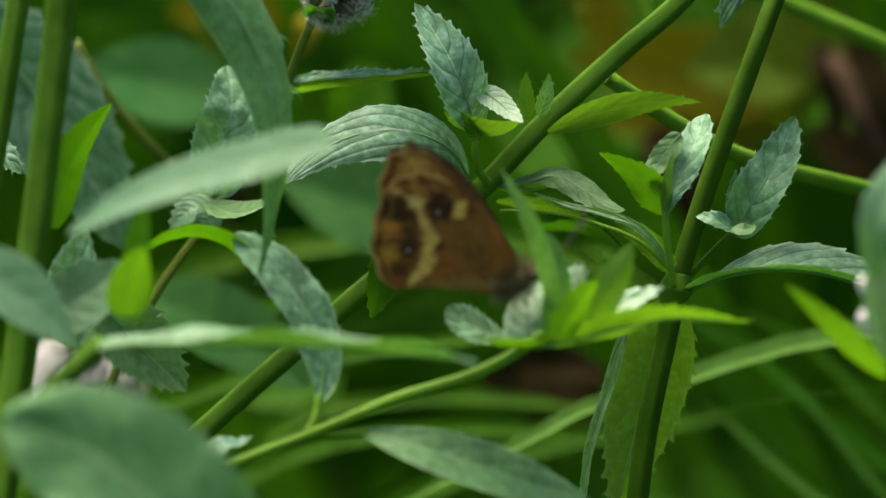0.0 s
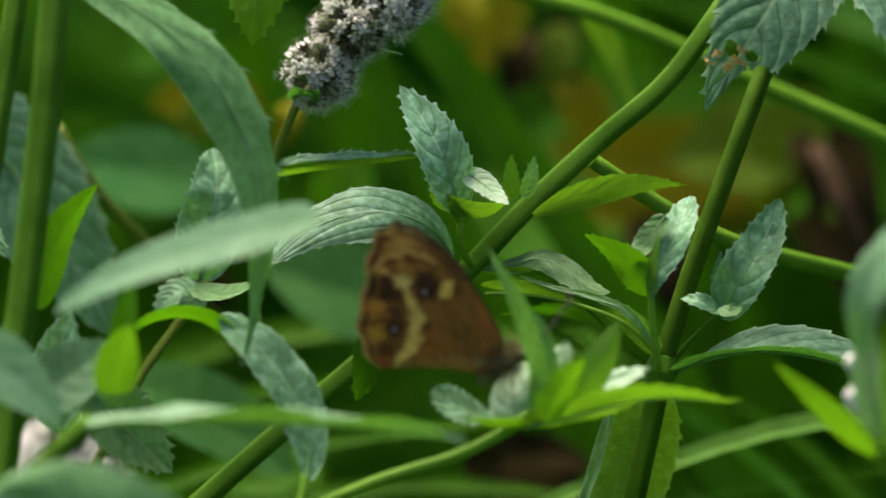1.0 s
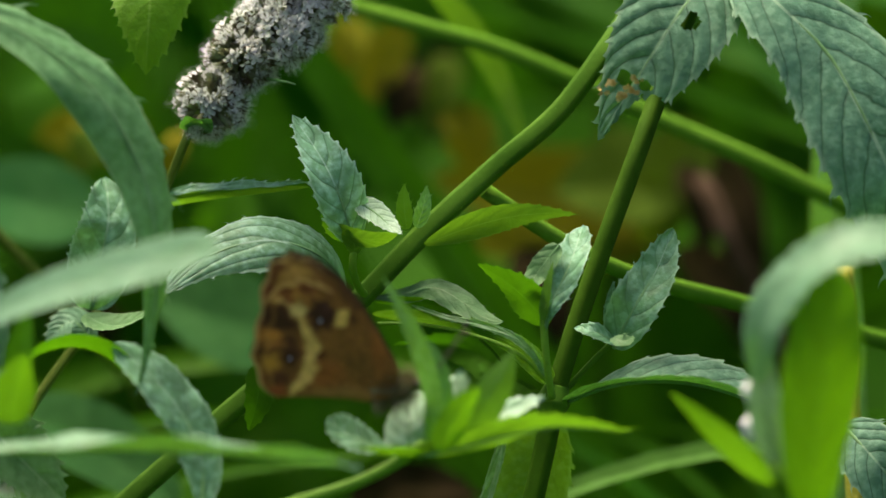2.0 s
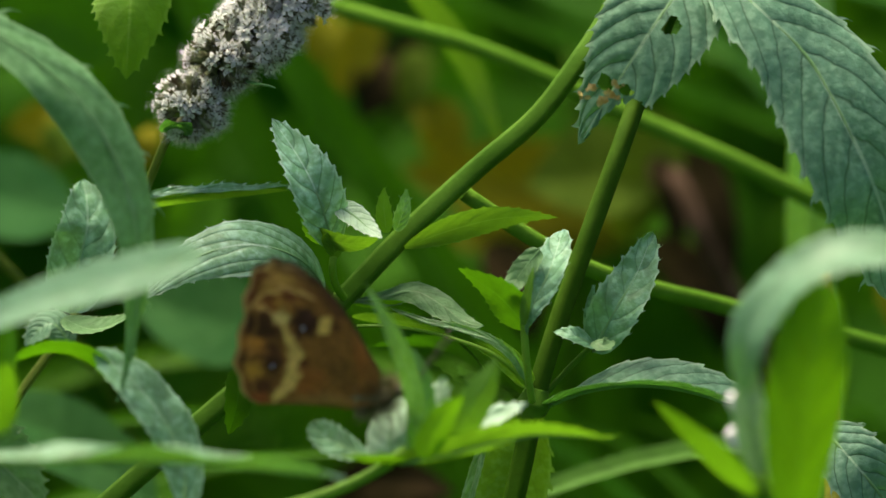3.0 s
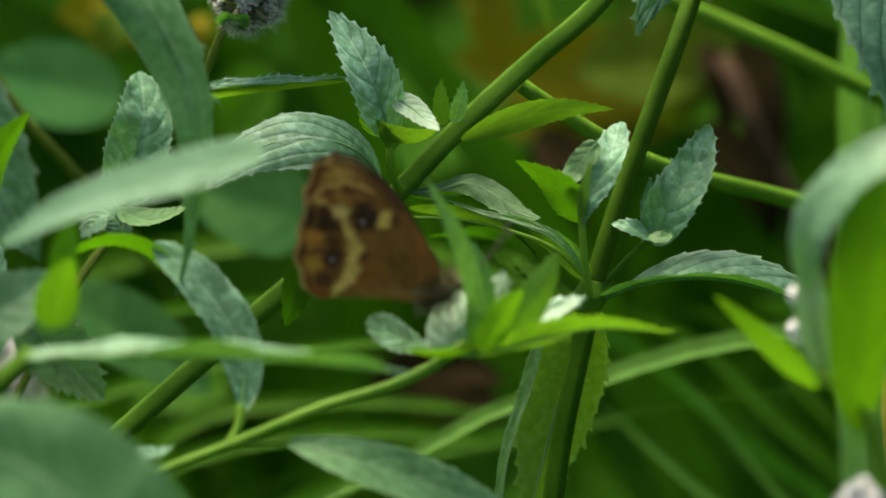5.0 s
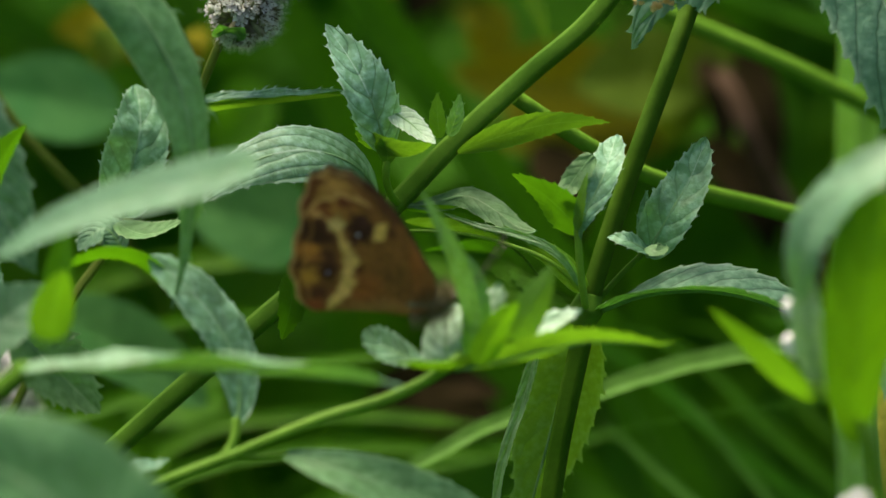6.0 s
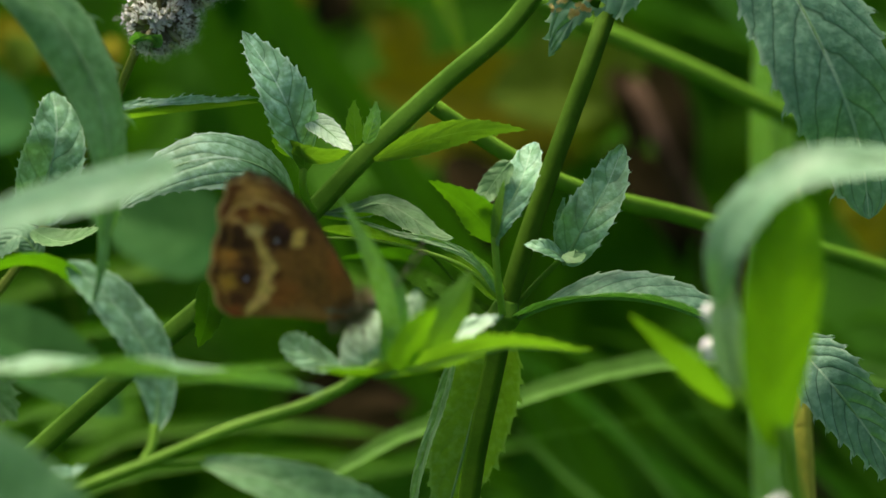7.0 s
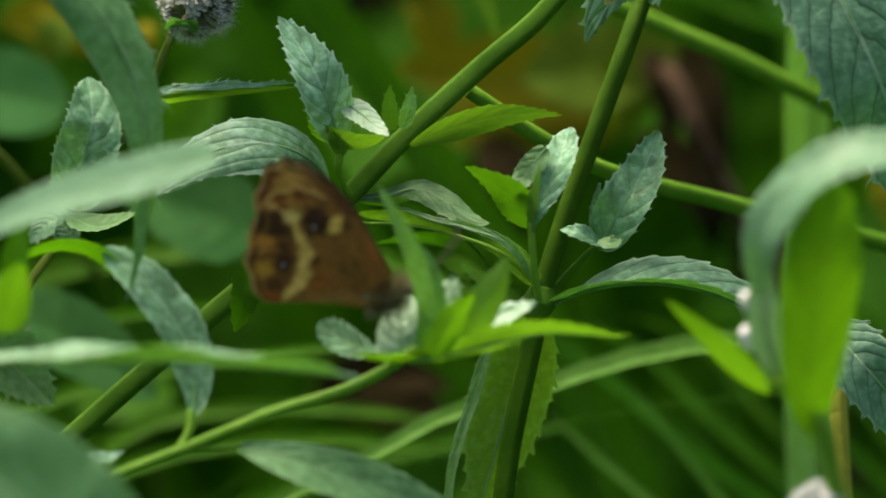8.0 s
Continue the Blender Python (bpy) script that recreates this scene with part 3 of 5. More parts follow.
# ---- mint plant with the upright stem ----
B = thing("mint_plant", (0.0, 0.02, 0), "green mint plant with an upright stem and broad toothed leaves", "mint plant", "mint plants")
stem(B, [(0.0099, -0.0053, 0.4304), (0.0104, -0.0048, 0.4323), (0.0119, -0.0035, 0.4372), (0.0144, -0.0015, 0.4444), (0.0172, 0.0005, 0.4519), (0.0198, 0.0023, 0.4588), (0.0223, 0.0066, 0.4650), (0.0265, 0.0119, 0.4753), (0.0296, 0.0135, 0.4812), (0.0319, 0.0177, 0.4967)], 0.0025, STEM_SHADED, square=0.07, taper=0.9)
# below the node the stem is coloured darker, as shaded by the leaves above
stem(B, [(0.0, 0.02, 0), (0.0, 0.015, 0.2), (0.0044, -0.0140, 0.3978), (0.0064, -0.0097, 0.4139), (0.0092, -0.0062, 0.4269), (0.0100, -0.0052, 0.4307)], 0.0028, STEM_DARK, "lower_stem", label="lower stem darkened for the shade it stands in")
bm = bmesh.new()
tube(bm, [(0.0092, -0.0058, 0.4285), (0.0098, -0.0053, 0.4304), (0.0103, -0.0048, 0.4323)], [0.0013, 0.0021, 0.0014], 14, 0.05)
part("node", bm, STEM, B)
stem(B, [(0.0097, -0.0076, 0.4314), (0.0092, -0.0082, 0.4350), (0.0087, -0.0076, 0.4411)], 0.0009, STEM_PALE, "petiole", 0.0)
leaf(B, [(0.0092, -0.0078, 0.4404), (0.0061, -0.0079, 0.4441), (0.0009, -0.0059, 0.4473)], 0.0044, (-0.3, 0.8, 0.7), GRASS, rib=False, fold=8, teeth=9, tooth=0.09, label="lime green toothed young leaf")
leaf(B, [(0.0089, -0.0080, 0.4398), (0.0095, -0.0085, 0.4427), (0.0114, -0.0070, 0.4464), (0.0133, -0.0020, 0.4510)], 0.0036, (-0.35, -1, 0.2), SILVER, fold=10, teeth=9, tooth=0.12, quilt=0.035, wave=0.1, stalk=0.08, fullness=(0.75, 0.5), label="greyish green upright young leaf")
leaf(B, [(0.0106, -0.0060, 0.4496), (0.0091, -0.0065, 0.4479), (0.0077, -0.0070, 0.4460), (0.0070, -0.0080, 0.4449)], 0.0026, (-0.2, -0.9, 0.7), DULL, fold=6, teeth=6, tooth=0.07, quilt=0.035, wave=0.12, fullness=(0.4, 0.35), label="folded flap of the greyish leaf")
leaf(B, [(0.0086, -0.0085, 0.4411), (0.0091, -0.0088, 0.4446), (0.0099, -0.0082, 0.4482)], 0.0010, (-0.3, -0.8, 0.7), SPRIG, fold=6, teeth=6, tooth=0.02)
stem(B, [(0.0108, -0.0042, 0.4308), (0.0134, -0.0034, 0.4337), (0.0168, -0.0035, 0.4372)], 0.0007, STEM, "petiole", 0.0)
leaf(B, [(0.0170, -0.0037, 0.4366), (0.0194, -0.0045, 0.4416), (0.0218, -0.0030, 0.4454), (0.0240, 0.0000, 0.4502)], 0.0055, (0.2, -0.65, 0.9), SILVER, fold=12, teeth=11, tooth=0.07, quilt=0.035, wave=0.12, spines=0.0005, fullness=(0.5, 0.75), label="grey green upright toothed leaf")
leaf(B, [(0.0171, -0.0044, 0.4374), (0.0144, -0.0056, 0.4391), (0.0122, -0.0040, 0.4391)], 0.0021, (0, -0.7, 1), SILVER, fold=15, teeth=6)
leaf(B, [(0.0170, -0.0035, 0.4372), (0.0167, -0.0026, 0.4404), (0.0170, -0.0016, 0.4442)], 0.0017, (-0.6, -1, 0), SILVER, name="bud_leaf", teeth=5, tooth=0.06)
leaf(B, [(0.0170, -0.0082, 0.4390), (0.0180, -0.0093, 0.4388), (0.0194, -0.0082, 0.4390)], 0.0015, (0, -0.8, 1), DULL, teeth=5)
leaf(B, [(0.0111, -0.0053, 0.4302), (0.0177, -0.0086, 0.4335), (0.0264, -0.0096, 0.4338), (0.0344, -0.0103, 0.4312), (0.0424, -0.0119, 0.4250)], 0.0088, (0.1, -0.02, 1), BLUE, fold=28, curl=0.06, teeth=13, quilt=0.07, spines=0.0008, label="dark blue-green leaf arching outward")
leaf(B, [(0.0095, -0.0055, 0.4328), (0.0060, -0.0050, 0.4366), (0.0009, -0.0020, 0.4383), (-0.0044, 0.0020, 0.4385), (-0.0118, 0.0060, 0.4382)], 0.0033, (-0.1, 0.85, 0.5), FOLDED, rib=False, fold=6, teeth=13, tooth=0.03, quilt=0.04, fullness=(0.3, 0.5), label="green leaf with a curled over margin")
leaf(B, [(-0.0117, 0.0030, 0.4410), (-0.0078, 0.0025, 0.4415), (-0.0043, 0.0010, 0.4427), (-0.0008, -0.0010, 0.4414), (0.0021, -0.0030, 0.4398), (0.0040, -0.0040, 0.4398)], 0.0031, (0.1, -0.75, 0.8), DULL, fold=-12, teeth=9, tooth=0.05, quilt=0.035, wave=0.12, fullness=(1.1, 0.75), label="blue-green curled leaf margin")
leaf(B, [(0.0029, -0.0020, 0.4384), (-0.0008, -0.0010, 0.4396), (-0.0051, 0.0010, 0.4406), (-0.0114, 0.0035, 0.4404)], 0.0020, (-0.1, 0.85, 0.5), GRASS, name="leaf_underside", rib=False, fold=4, teeth=9, tooth=0.02, fullness=(0.35, 0.5))
stem(B, [(0.0094, -0.0062, 0.4328), (0.0055, -0.0060, 0.4366), (0.0008, -0.0035, 0.4379), (-0.0045, 0.0000, 0.4383), (-0.0111, 0.0040, 0.4376)], 0.0006, STEM_PALE, "midrib", 0.0, 0.6)
stem(B, [(0.0010, -0.0035, 0.4377), (0.0025, -0.0030, 0.4361), (0.0041, -0.0020, 0.4338)], 0.0004, STEM, "side_vein", 0.0, 0.6)
leaf(B, [(0.0093, -0.0064, 0.4334), (0.0072, -0.0062, 0.4368), (0.0058, -0.0060, 0.4380), (0.0015, -0.0040, 0.4394), (-0.0028, -0.0015, 0.4397), (-0.0071, 0.0015, 0.4405)], 0.0007, (0, -1, 0.4), YOUNG, name="leaf_margin", rib=False, teeth=14, tooth=0.1, wave=0.5, spines=0.0004, fullness=(0.2, 0.4), label="pale leaf margin")
leaf(B, [(0.0095, -0.0003, 0.4297), (0.0051, 0.0028, 0.4313), (-0.0030, 0.0112, 0.4331), (-0.0097, 0.0112, 0.4331)], 0.0040, (0.0, -1, 0.1), DEEP, fold=20, teeth=9)
leaf(B, [(0.0095, -0.0005, 0.4290), (0.0058, 0.0028, 0.4313), (-0.0003, 0.0112, 0.4331)], 0.0047, (0.3, -1, 0.1), DEEP, fold=20, teeth=9)
leaf(B, [(0.0094, -0.0031, 0.4288), (0.0073, -0.0026, 0.4209), (0.0024, -0.0049, 0.4027)], 0.0090, (0.1, 0.9, 0.3), FOLDED, fold=14, teeth=13, tooth=0.10, quilt=0.02, spines=0.0008, label="hanging leaf folded along its midrib")
leaf(B, [(0.0041, -0.0072, 0.4271), (0.0024, -0.0080, 0.4204), (0.0001, -0.0099, 0.4133), (-0.0013, -0.0121, 0.4049)], 0.0012, (-0.5, -0.9, 0.3), YOUNG, name="leaf_margin", teeth=20, tooth=0.12, wave=0.4, quilt=0.12, fold=30, fullness=(0.25, 0.3), spines=0.0002, rib=False, label="pale curled leaf margin")

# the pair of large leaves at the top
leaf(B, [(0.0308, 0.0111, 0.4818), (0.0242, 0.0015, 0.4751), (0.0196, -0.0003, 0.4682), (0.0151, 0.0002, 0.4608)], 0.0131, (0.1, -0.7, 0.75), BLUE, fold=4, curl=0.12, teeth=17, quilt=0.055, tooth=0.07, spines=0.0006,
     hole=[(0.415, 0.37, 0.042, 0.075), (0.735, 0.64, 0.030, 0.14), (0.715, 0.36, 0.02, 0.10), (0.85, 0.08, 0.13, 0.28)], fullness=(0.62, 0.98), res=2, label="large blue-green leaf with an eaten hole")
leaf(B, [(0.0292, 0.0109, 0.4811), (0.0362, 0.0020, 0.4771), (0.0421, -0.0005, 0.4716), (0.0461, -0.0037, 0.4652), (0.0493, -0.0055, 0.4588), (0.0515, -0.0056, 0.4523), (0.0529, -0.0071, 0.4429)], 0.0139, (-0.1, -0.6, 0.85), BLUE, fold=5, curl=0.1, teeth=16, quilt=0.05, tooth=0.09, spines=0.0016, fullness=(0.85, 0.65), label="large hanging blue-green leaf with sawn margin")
bm = bmesh.new()
rnd = random.Random(4)
for c in ((0.0158, -0.0035, 0.4679), (0.0190, -0.0034, 0.4685), (0.0195, -0.0036, 0.4676), (0.0180, -0.0038, 0.4669), (0.0198, -0.0052, 0.4695), (0.0167, -0.0033, 0.4687)):
    for k in range(4):
        q = Vector(c) + Vector((rnd.uniform(-1, 1), 0, rnd.uniform(-1, 1))) * 0.0006
        s = rnd.uniform(0.0002, 0.0005)
        ring = [bm.verts.new(q + Vector((math.cos(a) * s * rnd.uniform(0.5, 1.2), rnd.uniform(-1, 1) * 0.0002, math.sin(a) * s * rnd.uniform(0.5, 1.2)))) for a in (0, 0.9, 1.9, 2.8, 3.7, 4.6, 5.5)]
        bm.faces.new(ring)
part("scorched_edge", bm, SCORCH, B, "brown dried scraps round the eaten places")
leaf(B, [(0.0440, -0.0011, 0.4264), (0.0478, -0.0071, 0.4238), (0.0518, -0.0084, 0.4190), (0.0547, -0.0094, 0.4149), (0.0568, -0.0105, 0.4110)], 0.0075, (-0.3, -0.8, 0.7), BLUE, fold=8, teeth=11, tooth=0.12, quilt=0.09, spines=0.0012, fullness=(0.5, 0.8), label="blue-green leaf with hooked teeth")

# ---- flowering mint ----
C = thing("flowering_mint", (-0.09, 0.05, 0), "mint plant with lilac-white flower whorls on a thin stalk", "mint plant", "mint plants")
stem(C, [(-0.1, 0.05, 0), (-0.09, 0.04, 0.25), (-0.0603, 0.0052, 0.4110), (-0.0521, 0.0070, 0.4273), (-0.0456, 0.0093, 0.4361), (-0.0407, 0.0115, 0.4442), (-0.0362, 0.0087, 0.4533), (-0.0333, 0.0079, 0.4603), (-0.0304, 0.0092, 0.4650), (-0.0267, 0.0105, 0.4698), (-0.0190, 0.0126, 0.4776)], 0.0013, STEM_OLIVE, taper=0.9)
flower_head(C, (-0.0312, 0.0085, 0.4625), (-0.0303, 0.009, 0.4642), 0.0053, 380, 1, cover=0.95)
flower_head(C, (-0.0279, 0.01, 0.4681), (-0.0265, 0.0105, 0.4698), 0.0057, 340, 2, cover=0.68)
flower_head(C, (-0.0233, 0.011, 0.4709), (-0.0221, 0.0115, 0.4725), 0.0064, 450, 3, cover=0.88)
flower_head(C, (-0.0202, 0.0118, 0.475), (-0.0182, 0.0126, 0.477), 0.0058, 380, 4, cover=0.88)
for f, b in ((-0.0328, 0.0075, 0.4606), (-0.0336, 0.0030, 0.4632)), ((-0.0328, 0.0075, 0.4606), (-0.0306, 0.0030, 0.4628)), ((-0.0328, 0.0075, 0.4606), (-0.0320, 0.0022, 0.4628)):
    leaf(C, [f, Vector(f).lerp(Vector(b), 0.5), b], 0.0026, (0, -1, -0.3), DULL, name="bract", teeth=4, tooth=0.04, rib=False, spines=0)
stem(C, [(-0.0241, 0.0090, 0.4663), (-0.0225, 0.0060, 0.4667), (-0.0213, 0.0050, 0.4667), (-0.0207, 0.0050, 0.4665)], 0.0004, RIB, "bristle", 0.0, 0.5, "thin pale bristle")
leaf(C, [(-0.0371, 0.0091, 0.4843), (-0.0376, -0.0004, 0.4777), (-0.0381, -0.0026, 0.4694)], 0.0106, (0.2, 0.85, 0.35), LIME, rib=False, fold=8, teeth=14, tooth=0.07, fullness=(0.5, 0.95), label="yellow-green leaf hanging tip down")
leaf(C, [(-0.0365, 0.0095, 0.4509), (-0.0333, 0.0075, 0.4521), (-0.0272, 0.0060, 0.4532), (-0.0191, 0.0060, 0.4538)], 0.0017, (0, 0.75, 0.65), SPRIG, rib=False, fold=4, teeth=13, tooth=0.02, fullness=(0.3, 0.6), spines=0, label="leaf seen edge-on, lime below")
leaf(C, [(-0.0358, 0.0085, 0.4525), (-0.0319, 0.0070, 0.4534), (-0.0272, 0.0055, 0.4541), (-0.0225, 0.0055, 0.4543), (-0.0189, 0.0055, 0.4545)], 0.0010, (0, -0.6, 0.8), PALE, name="leaf_margin", rib=False, fold=12, teeth=13, tooth=0.12, wave=0.5, quilt=0.1, fullness=(0.35, 0.7), spines=0.0008, bare=1, label="pale margin with spiny teeth")
leaf(C, [(-0.0452, 0.0040, 0.4393), (-0.0443, 0.0045, 0.4445), (-0.0431, 0.0060, 0.4496), (-0.0437, 0.0100, 0.4540)], 0.0072, (0.25, -0.8, 0.8), SILVER, fold=14, fullness=(0.4, 0.62), teeth=17, tooth=0.05, spines=0.0006, quilt=0.05, wave=0.08, label="pale cupped leaf with a white midrib")
leaf(C, [(-0.0453, 0.0063, 0.4345), (-0.0474, 0.0069, 0.4371), (-0.0507, 0.0063, 0.4345)], 0.0040, (0.1, -0.6, 1), BLUE, fold=8, teeth=9)
leaf(C, [(-0.0459, 0.0022, 0.4391), (-0.0424, -0.0005, 0.4384), (-0.0377, -0.0025, 0.4407)], 0.0040, (0.0, -0.3, 1), DULL, fold=15, teeth=9)

# ---- mint sprig that carries the butterfly ----
D = thing("mint_sprig", (-0.09, -0.06, 0), "thin pale mint sprig with a tuft of young leaves", "mint plant", "mint plants")
stem(D, [(-0.09, -0.06, 0), (-0.085, -0.05, 0.3), (-0.0489, -0.0352, 0.4139), (-0.0397, -0.0342, 0.4177), (-0.0312, -0.0334, 0.4209), (-0.0220, -0.0324, 0.4246), (-0.0122, -0.0316, 0.4277), (-0.0085, -0.0310, 0.4295), (-0.0049, -0.0295, 0.4316)], 0.0014, STEM_PALE, square=0.04)
leaf(D, [(-0.0057, -0.0310, 0.4305), (0.0018, -0.0340, 0.4329), (0.0089, -0.0350, 0.4350), (0.0149, -0.0340, 0.4347), (0.0182, -0.0330, 0.4340), (0.0205, -0.0320, 0.4343)], 0.0058, (0.05, 0.6, 0.8), SPRIG, fold=16, teeth=13, spines=0.0003, fullness=(0.55, 1.25), label="lime green leaf seen from below")
leaf(D, [(-0.0091, -0.0265, 0.4301), (-0.0118, -0.0260, 0.4308), (-0.0141, -0.0255, 0.4319), (-0.0163, -0.0250, 0.4336)], 0.0036, (-0.1, -0.75, 0.8), SILVER, fold=8, teeth=8, tooth=0.14, fullness=(0.9, 0.55), label="small pale green leaf")
leaf(D, [(-0.0062, -0.0308, 0.4304), (-0.0094, -0.0355, 0.4318), (-0.0127, -0.0362, 0.4328)], 0.0047, (0.0, 0.25, 1), LIME, fold=24, teeth=8, tooth=0.03)
leaf(D, [(-0.0061, -0.0292, 0.4301), (-0.0068, -0.0286, 0.4325), (-0.0065, -0.0276, 0.4348), (-0.0054, -0.0262, 0.4371)], 0.0052, (-0.35, -0.6, 0.8), WHITISH, quilt=0.008, fold=14, teeth=7, tooth=0.03, fullness=(0.28, 0.62), label="whitish young leaf standing upright")
leaf(D, [(-0.0030, -0.0324, 0.4340), (-0.0055, -0.0321, 0.4444), (-0.0097, -0.0301, 0.4519)], 0.0022, (-0.5, -0.9, 0.5), YOUNG, rib=False, fold=16, teeth=9, tooth=0.04, label="narrow green leaf standing upright")
leaf(D, [(-0.0040, -0.0312, 0.4315), (-0.0033, -0.0312, 0.4353), (-0.0034, -0.0304, 0.4395), (-0.0045, -0.0290, 0.4437)], 0.0031, (0.2, -0.9, 0.4), MINT, fold=12, teeth=10, tooth=0.05, fullness=(0.5, 0.6))
leaf(D, [(0.0004, -0.0330, 0.4334), (0.0021, -0.0338, 0.4370), (0.0040, -0.0334, 0.4403), (0.0057, -0.0324, 0.4437)], 0.0038, (0.4, 0.8, 0.5), SPRIG, rib=False, fold=14, teeth=9, tooth=0.05, quilt=0.02, label="lime green young leaf")
leaf(D, [(-0.0030, -0.0310, 0.4325), (-0.0023, -0.0304, 0.4357), (-0.0015, -0.0296, 0.4379), (-0.0005, -0.0286, 0.4403)], 0.0040, (-0.2, -0.6, 0.8), WHITISH, fold=10, teeth=7, tooth=0.2, wave=0.3, fullness=(0.4, 0.6), label="crumpled whitish young leaf")
leaf(D, [(-0.0024, -0.0300, 0.4312), (0.0016, -0.0290, 0.4335), (0.0052, -0.0280, 0.4353), (0.0092, -0.0270, 0.4366)], 0.0042, (0.0, -0.6, 1), WHITISH, fold=8, teeth=9, tooth=0.12, wave=0.2, label="pale young leaf with crumpled margin")
leaf(D, [(-0.0032, -0.0352, 0.4322), (-0.0016, -0.0358, 0.4355), (-0.0002, -0.0356, 0.4378), (0.0017, -0.0350, 0.4397)], 0.0032, (0.2, 0.8, 0.5), LIME, name="bud_leaf", rib=False, teeth=6, tooth=0.05, fullness=(0.5, 0.7))
stem(D, [(-0.0325, -0.0334, 0.4207), (-0.0315, -0.0325, 0.4222), (-0.0311, -0.0310, 0.4245)], 0.0011, STEM_PALE, "petiole", 0.0)
leaf(D, [(-0.0311, -0.0305, 0.4237), (-0.0307, -0.0285, 0.4257), (-0.0317, -0.0257, 0.4309), (-0.0359, -0.0230, 0.4370), (-0.0415, -0.0208, 0.4414)], 0.0061, (0.45, -0.8, 0.8), SILVER, quilt=0.02, fold=8, teeth=14, wave=0.1, tooth=0.07, fullness=(0.75, 0.55), label="leaf arching over, bluish above and lime below")
leaf(D, [(-0.0394, -0.0210, 0.4382), (-0.0423, -0.0205, 0.4406), (-0.0463, -0.0205, 0.4415), (-0.0497, -0.0210, 0.4408), (-0.0531, -0.0225, 0.4386)], 0.0030, (0.1, 0.75, 0.75), GRASS, name="leaf_tip", rib=False, fold=8, teeth=11, tooth=0.04, fullness=(0.3, 0.8))
stem(D, [(-0.0314, -0.0334, 0.4207), (-0.0285, -0.0335, 0.4206), (-0.0252, -0.0334, 0.4209)], 0.0010, STEM_PALE, "petiole", 0.0)
leaf(D, [(-0.0261, -0.0334, 0.4211), (-0.0182, -0.0360, 0.4195), (-0.0097, -0.0367, 0.4168), (0.0031, -0.0360, 0.4109)], 0.0068, (0.15, -0.75, 1), DULL, fold=6, teeth=14, tooth=0.05, fullness=(0.85, 0.9), label="pale green leaf lying flat")

leaf(D, [(-0.0446, -0.0340, 0.4160), (-0.0422, -0.0310, 0.4188), (-0.0405, -0.0300, 0.4186), (-0.0389, -0.0300, 0.4195)], 0.0022, (0, -0.5, 1), PALE, fold=10, teeth=7, tooth=0.1, label="small pale leaf tip")

# ---- mint close to the lens, on the open side ----
E = thing("mint_plant", (-0.13, -0.13, 0), "mint plant close by with long pale leaves", "mint plant", "mint plants")
stem(E, [(-0.13, -0.13, 0), (-0.12, -0.1, 0.3), (-0.0675, -0.0448, 0.4155), (-0.0662, -0.0396, 0.4258), (-0.0631, -0.0306, 0.4501), (-0.0607, -0.0251, 0.4706), (-0.0592, -0.0194, 0.4919)], 0.0039, STEM)
stem(E, [(-0.13, -0.13, 0), (-0.13, -0.1, 0.3), (-0.0715, -0.0236, 0.4387), (-0.0675, -0.0173, 0.4622), (-0.0652, -0.0134, 0.4769), (-0.0636, -0.0099, 0.4896)], 0.0029, STEM, "side_stem")
stem(E, [(-0.0663, -0.0477, 0.4231), (-0.0613, -0.0485, 0.4294), (-0.0548, -0.0515, 0.4365)], 0.0025, STEM, "side_shoot")
leaf(E, [(-0.0556, -0.0516, 0.4363), (-0.0442, -0.0547, 0.4374), (-0.0294, -0.0538, 0.4369), (-0.0119, -0.0520, 0.4345)], 0.0075, (0.0, -0.1, 1), SILVER, face_tip=(0, 0.5, 1), wave=0.16, fold=30, curl=0.1, teeth=12, tooth=0.09, quilt=0.02, label="long leaf folded like a gutter, lime below")
leaf(E, [(-0.0283, -0.0500, 0.4608), (-0.0369, -0.0525, 0.4587), (-0.0447, -0.0525, 0.4565), (-0.0515, -0.0525, 0.4539), (-0.0585, -0.0525, 0.4497)], 0.0052, (-0.15, -0.8, 0.8), GREY, fold=6, teeth=12, tooth=0.03, quilt=0.01, fullness=(0.3, 0.62), spines=0, label="long pale leaf with a smooth margin")
leaf(E, [(-0.0524, -0.0440, 0.4377), (-0.0520, -0.0440, 0.4407), (-0.0513, -0.0440, 0.4436), (-0.0505, -0.0440, 0.4461)], 0.0050, (-0.2, 0.9, 0.4), LIME, rib=False, fullness=(0.4, 0.75), fold=10, teeth=9, tooth=0.02, spines=0, label="lime green leaf bud lit from behind")
leaf(E, [(-0.0517, -0.0405, 0.4401), (-0.0512, -0.0405, 0.4441), (-0.0506, -0.0405, 0.4482), (-0.0502, -0.0405, 0.4512)], 0.0038, (-0.6, -0.8, 0.2), GRASS, name="bud_leaf", rib=False, fullness=(0.4, 0.8), fold=14, teeth=9, tooth=0.02, spines=0, label="dark green tip of the bud")
leaf(E, [(-0.0626, -0.0226, 0.4425), (-0.0597, -0.0178, 0.4508), (-0.0558, -0.0140, 0.4555)], 0.0056, (-0.4, 0.85, 0.4), GRASS, rib=False, fold=12, teeth=10, tooth=0.03, label="lime green leaf lit from behind")
leaf(E, [(-0.0365, -0.0780, 0.4105), (-0.0443, -0.0765, 0.4211), (-0.0529, -0.0730, 0.4284), (-0.0653, -0.0690, 0.4327)], 0.0185, (0.15, -1, 0.35), DULL, fold=7, teeth=12, tooth=0.03, quilt=0.03, wave=0.08, spines=0, fullness=(0.5, 0.62), label="broad dull green leaf close to the lens")
